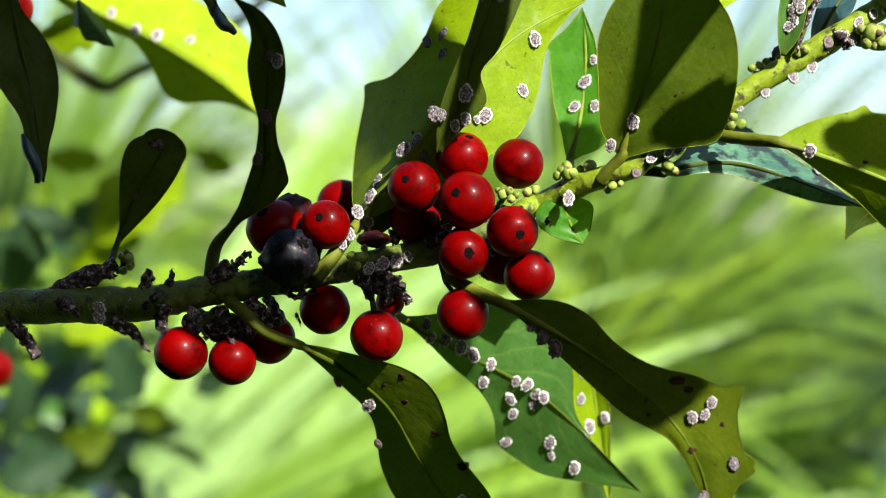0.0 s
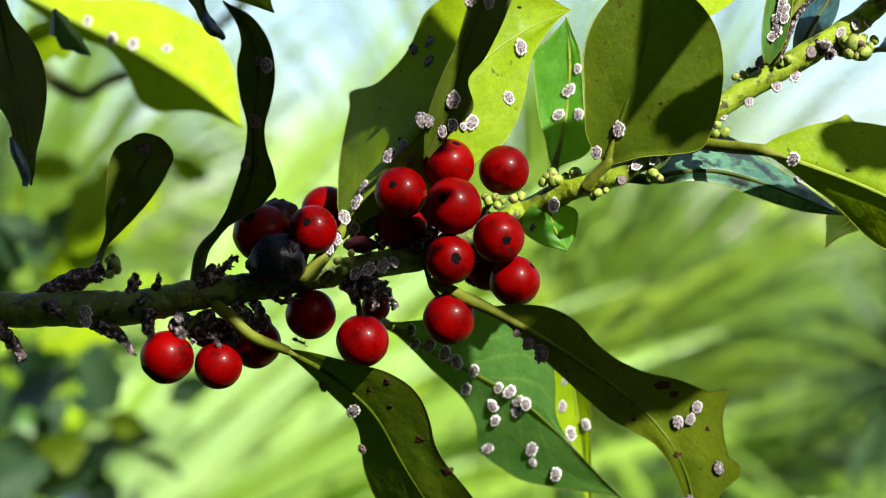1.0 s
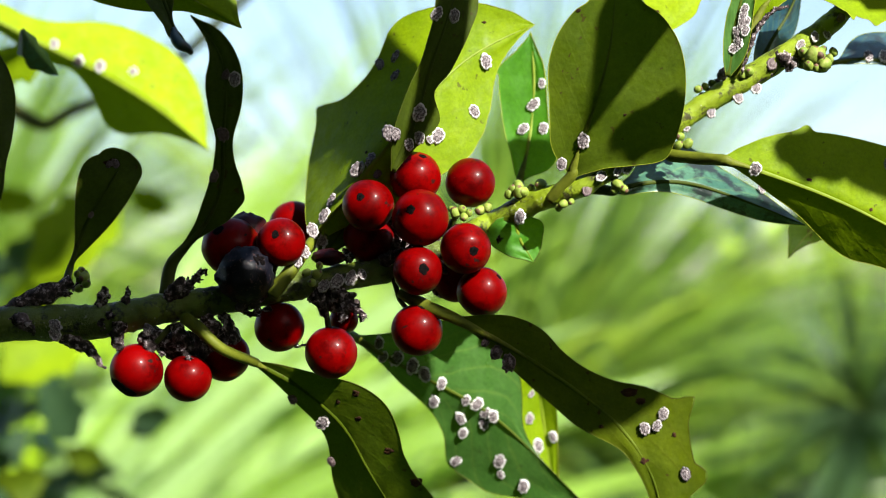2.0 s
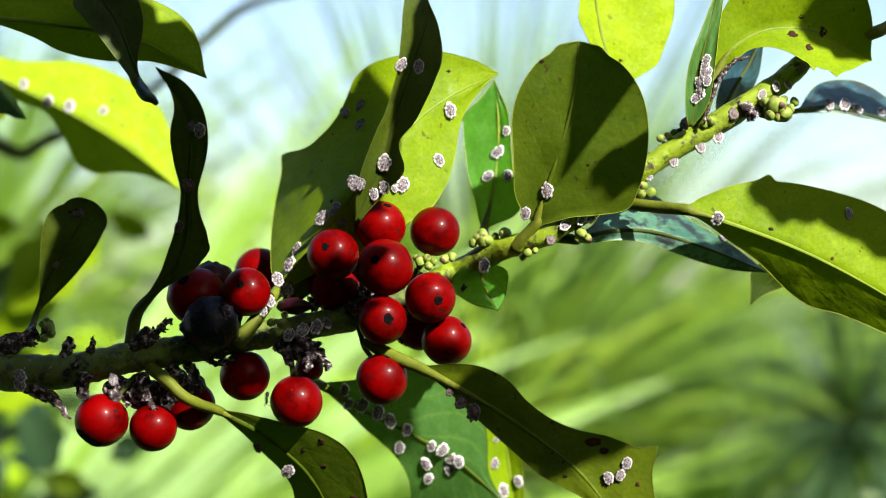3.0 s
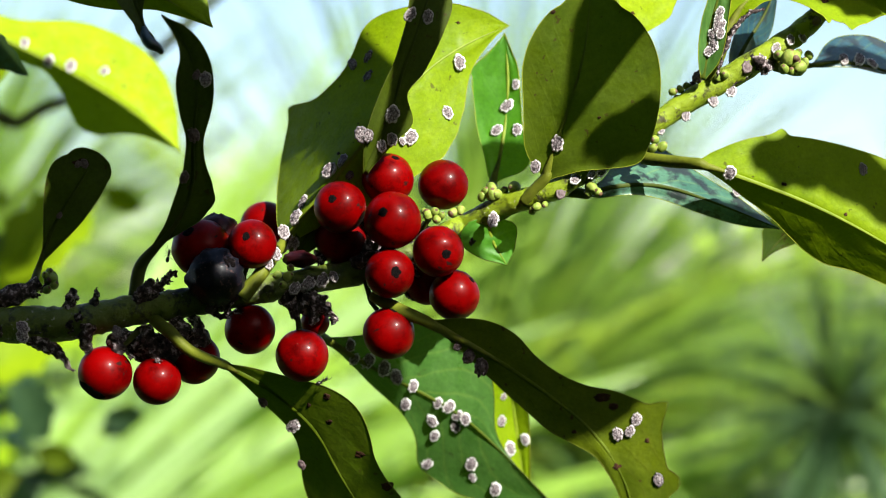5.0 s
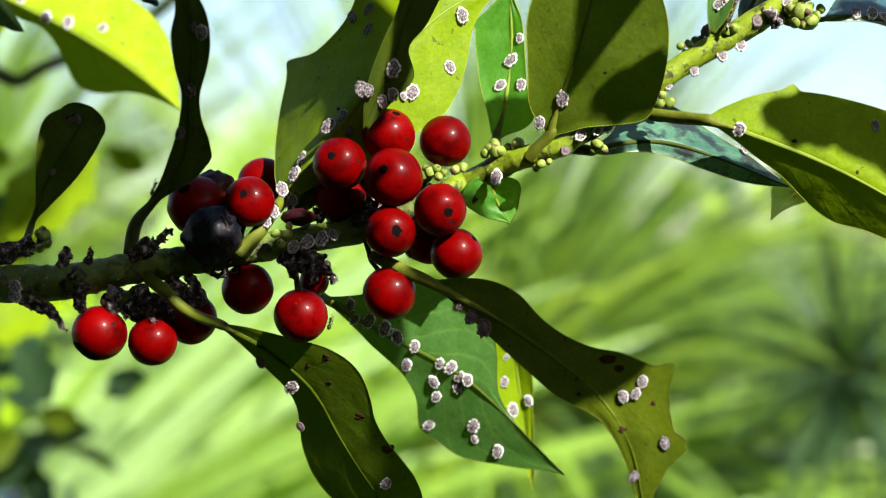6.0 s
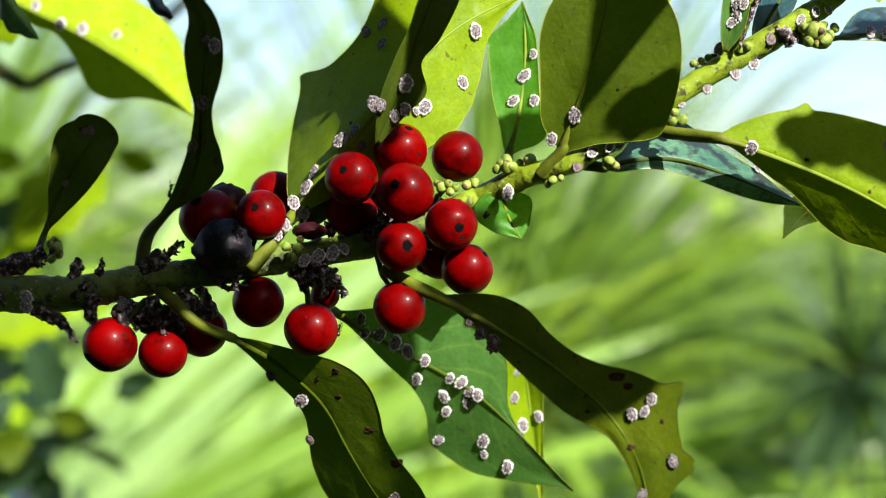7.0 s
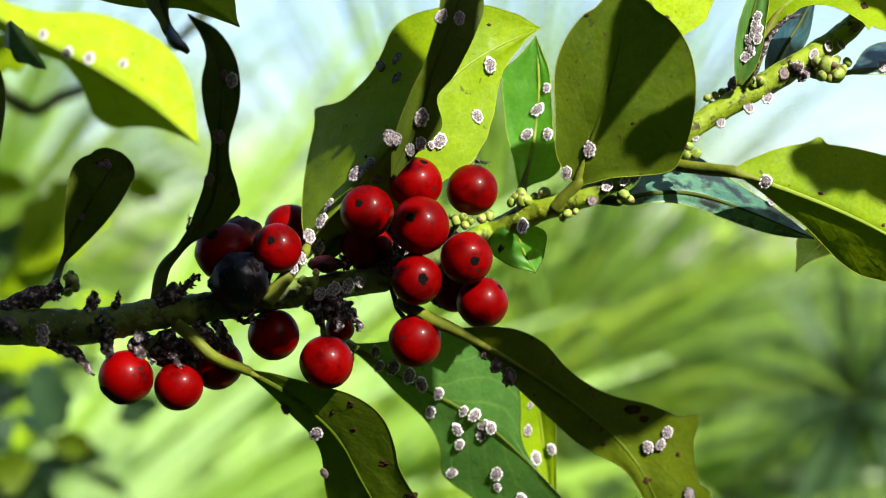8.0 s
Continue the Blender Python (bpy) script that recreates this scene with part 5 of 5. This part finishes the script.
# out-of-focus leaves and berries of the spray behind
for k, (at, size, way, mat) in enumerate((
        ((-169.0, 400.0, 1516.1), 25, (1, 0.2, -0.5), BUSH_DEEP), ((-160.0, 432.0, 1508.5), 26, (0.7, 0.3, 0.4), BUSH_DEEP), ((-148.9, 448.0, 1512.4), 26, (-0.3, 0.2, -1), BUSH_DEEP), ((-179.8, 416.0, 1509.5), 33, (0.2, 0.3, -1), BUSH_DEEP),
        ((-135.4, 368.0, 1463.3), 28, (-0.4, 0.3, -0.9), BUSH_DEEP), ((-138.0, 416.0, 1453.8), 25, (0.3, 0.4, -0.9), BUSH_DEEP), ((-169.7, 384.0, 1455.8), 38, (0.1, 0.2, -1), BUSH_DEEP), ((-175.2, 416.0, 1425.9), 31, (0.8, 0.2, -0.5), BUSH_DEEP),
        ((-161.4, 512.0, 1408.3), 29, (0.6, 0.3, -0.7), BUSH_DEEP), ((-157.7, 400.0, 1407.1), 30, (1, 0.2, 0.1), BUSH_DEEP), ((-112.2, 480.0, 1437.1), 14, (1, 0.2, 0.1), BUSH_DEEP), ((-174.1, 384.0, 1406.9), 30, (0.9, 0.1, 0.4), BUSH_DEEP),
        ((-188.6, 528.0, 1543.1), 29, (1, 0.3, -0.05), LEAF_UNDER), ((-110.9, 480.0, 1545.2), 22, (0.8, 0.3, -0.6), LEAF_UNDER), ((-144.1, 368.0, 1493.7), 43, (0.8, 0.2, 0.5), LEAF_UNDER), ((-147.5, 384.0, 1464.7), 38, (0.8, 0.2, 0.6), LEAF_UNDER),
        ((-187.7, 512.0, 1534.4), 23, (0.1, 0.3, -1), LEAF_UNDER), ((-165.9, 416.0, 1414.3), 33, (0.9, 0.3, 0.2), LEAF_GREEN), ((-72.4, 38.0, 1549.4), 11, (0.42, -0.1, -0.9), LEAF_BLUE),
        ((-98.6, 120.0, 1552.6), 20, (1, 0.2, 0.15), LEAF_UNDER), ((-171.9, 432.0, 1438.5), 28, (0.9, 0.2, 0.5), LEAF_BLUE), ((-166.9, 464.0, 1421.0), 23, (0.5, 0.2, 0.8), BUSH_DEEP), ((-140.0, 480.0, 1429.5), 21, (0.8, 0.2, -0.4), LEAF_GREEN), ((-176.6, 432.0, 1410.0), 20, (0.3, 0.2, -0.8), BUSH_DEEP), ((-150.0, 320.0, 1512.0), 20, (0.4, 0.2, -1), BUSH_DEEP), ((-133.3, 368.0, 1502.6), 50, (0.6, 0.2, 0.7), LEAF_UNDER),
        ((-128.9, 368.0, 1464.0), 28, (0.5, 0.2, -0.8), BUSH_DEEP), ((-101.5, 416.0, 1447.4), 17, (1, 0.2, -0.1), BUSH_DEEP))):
    ob = new("leaf", leaves_mesh("leaf", [mat], [(turned((0, 0, 0), way, size * 0.001, 1.2 + 0.3 * (k % 5)), k % 4, 0)]))
    ob.parent = back
    ob.location = Vector(at) * 0.001
for at, r in (((-91.9, 60.0, 1550.8), 5.5), ((-130.6, 200.0, 1465.0), 6.0)):
    berry(back, at, r, BERRY, (0, -1, 0), 0, seed=r)
part("twig", tube([(-160.6, 300.0, 1593.6), (-122.1, 300.0, 1558.1), (-108.4, 310.0, 1561.9), (-77.5, 330.0, 1579.8), (-53.1, 330.0, 1602.5), (-38.8, 330.0, 1612.9), (-14.1, 330.0, 1619.2)], [3, 2.6, 2.2, 2, 2, 1.6, 1], 40, 8, 0.2, 4), STALK_DARK, back)

# unseen leaves added between the sun and the branch to throw its dappled shade
shade = hung("holly_spray", "unseen loose leaves added to shade the branch")
shade.location = BASE
for k, ((x, y, z), size, reach, spin) in enumerate((
        ((18.0, -10.0, 42.1), 56, 150, (0.22, -1)), ((37.6, 0.0, 23.1), 46, 150, 1.9), ((60.2, -16.0, 41.5), 54, 130, 1.5), ((57.9, -8.0, 22.8), 32, 150, 0.9), ((18.5, -4.0, 2.7), 44, 190, 0.1),
        ((40.2, -4.0, 2.7), 30, 190, 0.2), ((97.0, -9.0, 52.0), 44, 125, (0.22, 1, 4)),
        ((117.5, -18.0, -8.5), 30, 200, (0.8, -0.6, 0)), ((106.0, -11.0, -0.5), 24, 200, (0.8, -0.6, 4)), ((121.0, -20.0, -11.5), 20, 205, (0.8, -0.6, 3)), ((128.3, -12.0, 47.6), 29, 110, (-0.33, -0.94, 5)), ((134.3, -12.0, 33.7), 13, 110, (1, -0.15)),
        ((28.0, -3.0, 66.0), 30, 150, (1, -0.1, 3)), ((40.0, -5.0, 66.0), 28, 150, (1, -0.25, 3)), ((163.5, -12.0, 29.5), 18, 160, (1, -0.15)), ((176.0, -11.0, 26.0), 34, 160, (1, -0.5, 4)), ((173.0, -7.0, 59.0), 16, 150, (1, -0.45, 3)), ((182.8, 6.0, 51.9), 17, 170, (1, -0.1)), ((77.6, -2.0, 8.8), 14, 190, (1, 0.25, 1)), ((53.0, -4.0, -1.8), 36, 190, (1, -0.05, 4)), ((68.8, -3.0, 1.4), 14, 190, (1, 0.2, 3)), ((49.2, -7.5, 57.5), 17, 150, (0.5, -0.85, 3)), ((77.2, -4.0, 4.2), 15, 190, (1, -0.1, 0)), ((93.0, 20.0, -8.4), 17, 215, (0.85, -0.5, 5)))):
    u = SUN_WAY
    a = u.cross(Vector((0, 0, 1))).normalized()
    b = u.cross(a)
    if isinstance(spin, tuple):
        way = Vector((spin[0], 0, spin[1])).normalized()
        way = way - u * way.dot(u)
        size *= way.length
        way.normalize()
    else:
        way = a * math.cos(spin) + b * math.sin(spin)
    mid = Vector((x, y, z)) * 0.001 + u * (reach * 0.001)
    s = size * 0.001
    ob = new("leaf", leaves_mesh("leaf", [LEAF_DARK], [(turned((0, 0, 0), way, s, 0.9 + k) if not isinstance(spin, tuple) else Matrix((way, u.cross(way), u)).transposed().to_4x4() @ Matrix.Scale(s, 4), k % 4 if not isinstance(spin, tuple) else (*spin, 0)[2], 0)]))
    ob.parent = shade
    ob.location = mid - way * s * 0.5


# ---- grass ----
def fountain(name, centre, count, length, seed, mats, width, label, droop=0.35, up=-0.15, heading=None, spread=180, broad=False):
    """A crown of long narrow blades that spring from one point and arch over."""
    rnd = random.Random(seed)
    verts, faces, mi = [], [], []
    for b in range(count):
        while True:
            d = Vector([rnd.uniform(-1, 1) for _ in range(3)])
            if 0.1 < d.length < 1 and d.normalized().z > up and (heading is None or d.angle(Vector(heading)) < radians(spread)):
                d.normalize()
                break
        n = length * rnd.uniform(0.7, 1.1)
        w = width * rnd.uniform(0.6, 1.3)
        side = d.cross(Vector((0, 0, 1)) if abs(d.z) < 0.95 else Vector((1, 0, 0))).normalized()
        # turns the blade's flat side to the camera and the sun, to fit the view
        if broad:
            side = d.cross(Vector((0.2, 1, -0.3))).normalized()
        side = (side + Vector([rnd.uniform(-0.6, 0.6) for _ in range(3)])).normalized()
        k0, seg = len(verts), 10
        dr = droop * rnd.uniform(0.4, 1.5) * math.hypot(d.x, d.y)
        for i in range(seg + 1):
            u = i / seg
            p = Vector(centre) + d * (n * u) - Vector((0, 0, dr * n * u ** 2.6))
            ww = w * (1 - u) ** 0.55
            verts += [tuple(p - side * ww), tuple(p + side * ww)]
        m = rnd.choice(mats)
        for i in range(seg):
            faces.append((k0 + 2 * i, k0 + 2 * i + 1, k0 + 2 * i + 3, k0 + 2 * i + 2))
            mi.append(m)
    if count <= 160:
        clump = new(name)
        clump.location = centre
        for b in range(count):
            me = bpy.data.meshes.new("blade")
            me.from_pydata([tuple(Vector(v) - Vector(centre)) for v in verts[b * 22:b * 22 + 22]], [], [tuple(i - b * 22 for i in f) for f in faces[b * 10:b * 10 + 10]])
            me.materials.append((BLADE, BLADE_DEEP, BLADE_PALE)[mi[b * 10]])
            me.polygons.foreach_set("use_smooth", [True] * 10)
            me.uv_layers.new(name="UVMap")
            new("blade", me).parent = clump
        return tagged(clump, label, "grass")
    me = bpy.data.meshes.new(name)
    me.from_pydata(verts, [], faces)
    for m in (BLADE, BLADE_DEEP, BLADE_PALE):
        me.materials.append(m)
    me.polygons.foreach_set("material_index", mi)
    me.polygons.foreach_set("use_smooth", [True] * len(faces))
    me.uv_layers.new(name="UVMap")
    return tagged(new(name, me), label, "grass", kind="stuff")


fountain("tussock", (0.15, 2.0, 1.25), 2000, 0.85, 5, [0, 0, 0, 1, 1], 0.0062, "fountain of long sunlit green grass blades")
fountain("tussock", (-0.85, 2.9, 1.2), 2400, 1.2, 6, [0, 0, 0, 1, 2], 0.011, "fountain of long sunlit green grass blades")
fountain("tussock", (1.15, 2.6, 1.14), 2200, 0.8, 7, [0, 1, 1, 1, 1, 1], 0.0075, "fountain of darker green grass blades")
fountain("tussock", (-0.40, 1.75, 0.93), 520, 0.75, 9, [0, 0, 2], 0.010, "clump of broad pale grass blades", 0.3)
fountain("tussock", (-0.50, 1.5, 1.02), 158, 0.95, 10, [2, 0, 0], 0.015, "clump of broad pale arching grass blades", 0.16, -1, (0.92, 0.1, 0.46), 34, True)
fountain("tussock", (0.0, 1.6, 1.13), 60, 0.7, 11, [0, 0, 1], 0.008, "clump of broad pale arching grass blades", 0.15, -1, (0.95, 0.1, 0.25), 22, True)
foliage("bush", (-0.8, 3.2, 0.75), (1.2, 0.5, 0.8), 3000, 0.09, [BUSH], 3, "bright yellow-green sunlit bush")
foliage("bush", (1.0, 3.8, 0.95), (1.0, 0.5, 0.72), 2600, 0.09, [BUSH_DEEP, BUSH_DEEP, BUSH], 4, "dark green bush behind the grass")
# Added tuft: its dark colour stands in for shade between the blades.
fountain("tussock", [c * 0.001 for c in (489.4, 1450.0, 1386.7)], 160, 0.18, 21, [1], 0.006, "tuft of dark blades added for a shaded gap in the grass", 0.1, -1)
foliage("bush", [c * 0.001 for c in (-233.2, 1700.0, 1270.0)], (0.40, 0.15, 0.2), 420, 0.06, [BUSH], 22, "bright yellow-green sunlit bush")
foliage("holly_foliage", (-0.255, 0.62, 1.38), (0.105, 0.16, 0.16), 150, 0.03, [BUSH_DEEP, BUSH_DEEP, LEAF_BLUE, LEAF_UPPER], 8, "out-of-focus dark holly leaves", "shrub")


def light_shell():
    """Added unseen leaves round the camera that cut skylight, open towards sun and view."""
    rnd = random.Random(12)
    placed = []
    while len(placed) < 7500:
        d = Vector([rnd.gauss(0, 1) for _ in range(3)]).normalized()
        if d.y > 0.12 or (d.z > 0.75 and d.y > -0.25) or d.angle(SUN_WAY) < radians(19):
            continue
        at = Vector((0, 0, 1.5)) + d * rnd.uniform(0.8, 1.15)
        way = Vector([rnd.gauss(0, 1) for _ in range(3)])
        placed.append((turned(at, way, 0.10 * rnd.uniform(0.7, 1.3), rnd.uniform(-2, 2)), rnd.randrange(4), 0))
    return tagged(new("holly_bush", leaves_mesh("holly_bush", [BUSH_DEEP], placed)), "unseen shell of dark leaves added to cut skylight", "shrub", kind="stuff")


light_shell()
# the trunk from which the branch grows
trunk = new("holly_tree")
tagged(trunk, "grey-barked holly tree with one low limb", "tree")
part("trunk", tube([(-640, -60, 0), (-630, -40, 700), (-600, 0, 1470), (-610, 30, 2300)], [48, 42, 36, 24], 30, 16, 0.2, 4), DEADWOOD, trunk)
part("limb", tube([(-600, 20, 1440), (-480, 120, 1530), (-400, 150, 1640), (-360, 160, 1700)], [14, 9, 5, 2], 30, 12, 0.2, 6), DEADWOOD, trunk)

# ---- ground ----
MOUNDS = ((0.15, 2.0, 1.24), (-0.85, 2.9, 1.18), (1.15, 2.6, 1.12), (-0.40, 1.75, 0.92), (-0.50, 1.5, 1.0), (0.0, 1.6, 1.1), (-0.8, 3.2, 0.5), (0.95, 3.8, 0.5), (0.3, 1.45, 1.0), (-0.15, 1.75, 1.0))
bm = bmesh.new()
bmesh.ops.create_grid(bm, x_segments=150, y_segments=150, size=1.0)
for v in bm.verts:
    r = v.co.length
    v.co *= 5 + 595 * r ** 4
    x, y = v.co.x, v.co.y
    bank = max(h * math.exp(-((x - mx) ** 2 + (y - my) ** 2) / 0.16) for mx, my, h in MOUNDS)
    bank = max(bank, 0.75 * math.exp(-((x / 1.9) ** 4)) * math.exp(-(((y - 2.7) / 1.3) ** 4)))
    v.co.z = bank + 0.03 * noise.noise(v.co * 0.7)
tagged(part("ground", bm, SOIL), "green lawn", "ground", kind="structure")


def motions():
    sway = [
        (0, pose(-0.09000, 0.00000, 1.48900, 0.000, 0.000, 0.000)),
        (0.3, pose(-0.09027, -0.00062, 1.48894, 0.157, -0.347, 0.001)),
        (0.5, pose(-0.08928, -0.00078, 1.49026, 0.198, -0.628, 0.007)),
        (0.7, pose(-0.08823, -0.00030, 1.49103, -0.033, -0.464, 0.228)),
        (1, pose(-0.08857, 0.00057, 1.49017, -0.453, 0.300, 0.622)),
        (1.2, pose(-0.08936, 0.00052, 1.49004, -0.264, 0.191, 0.599)),
        (1.5, pose(-0.08863, 0.00043, 1.49107, 0.083, -0.226, 0.498)),
        (1.7, pose(-0.08834, 0.00074, 1.49078, -0.081, -0.118, 0.441)),
        (2.8, pose(-0.08891, 0.00200, 1.48976, -0.407, -0.225, 0.723)),
        (3, pose(-0.08889, 0.00216, 1.49017, -0.581, 0.136, 1.095)),
        (3.2, pose(-0.08994, 0.00289, 1.48992, -0.433, 0.180, 1.030)),
        (3.5, pose(-0.08951, 0.00379, 1.49077, -0.146, 0.057, 0.910)),
        (3.8, pose(-0.08932, 0.00375, 1.49091, -0.136, 0.033, 0.979)),
        (4, pose(-0.08911, 0.00362, 1.49073, -0.124, 0.150, 1.017)),
        (4.2, pose(-0.08877, 0.00333, 1.49159, -0.059, 0.165, 1.006)),
        (4.5, pose(-0.08865, 0.00258, 1.49091, 0.030, -0.091, 0.848)),
        (4.7, pose(-0.08863, 0.00199, 1.49068, -0.051, -0.066, 0.624)),
        (5.8, pose(-0.08881, 0.00122, 1.49112, 0.003, -0.119, 0.490)),
        (6, pose(-0.08903, 0.00204, 1.49127, 0.136, -0.145, 0.779)),
        (6.2, pose(-0.08921, 0.00217, 1.49154, 0.214, 0.056, 0.774)),
        (6.5, pose(-0.08962, 0.00221, 1.49166, 0.237, 0.378, 0.697)),
        (6.8, pose(-0.08988, 0.00126, 1.49204, 0.022, 0.495, 0.467)),
        (7, pose(-0.08956, 0.00075, 1.49093, -0.200, 0.473, 0.379)),
        (7.2, pose(-0.08922, 0.00090, 1.49035, -0.336, 0.504, 0.445)),
        (7.5, pose(-0.08865, 0.00119, 1.48976, -0.419, 0.147, 0.566)),
        (7.8, pose(-0.08756, 0.00029, 1.48992, -0.460, -0.059, 0.555)),
        (8, pose(-0.08751, -0.00090, 1.49003, -0.478, 0.175, 0.541)),
    ]
    # the added shade leaves share the branch's sway, so their shadows keep place
    walk(branch, sway)
    walk(shade, sway)
    # the ants ride on the swaying branch
    for walker, trail in zip(ANTS, TRAILS):
        rows = []
        for t, m in sway:
            k = max(i for i in range(len(trail) - 1) if trail[i][0] <= t)
            (t0, p0, x0, z0), (t1, p1, x1, z1) = trail[k], trail[k + 1]
            u = (t - t0) / (t1 - t0)
            at = Vector(p0).lerp(Vector(p1), u) * 0.001
            ahead = Vector(x0).lerp(Vector(x1), u).normalized()
            up = Vector(z0).lerp(Vector(z1), u)
            up = (up - ahead * up.dot(ahead)).normalized()
            rows.append((t, m @ Matrix.Translation(at) @ Matrix((ahead, up.cross(ahead), up)).transposed().to_4x4()))
        walk(walker, rows)


motions()
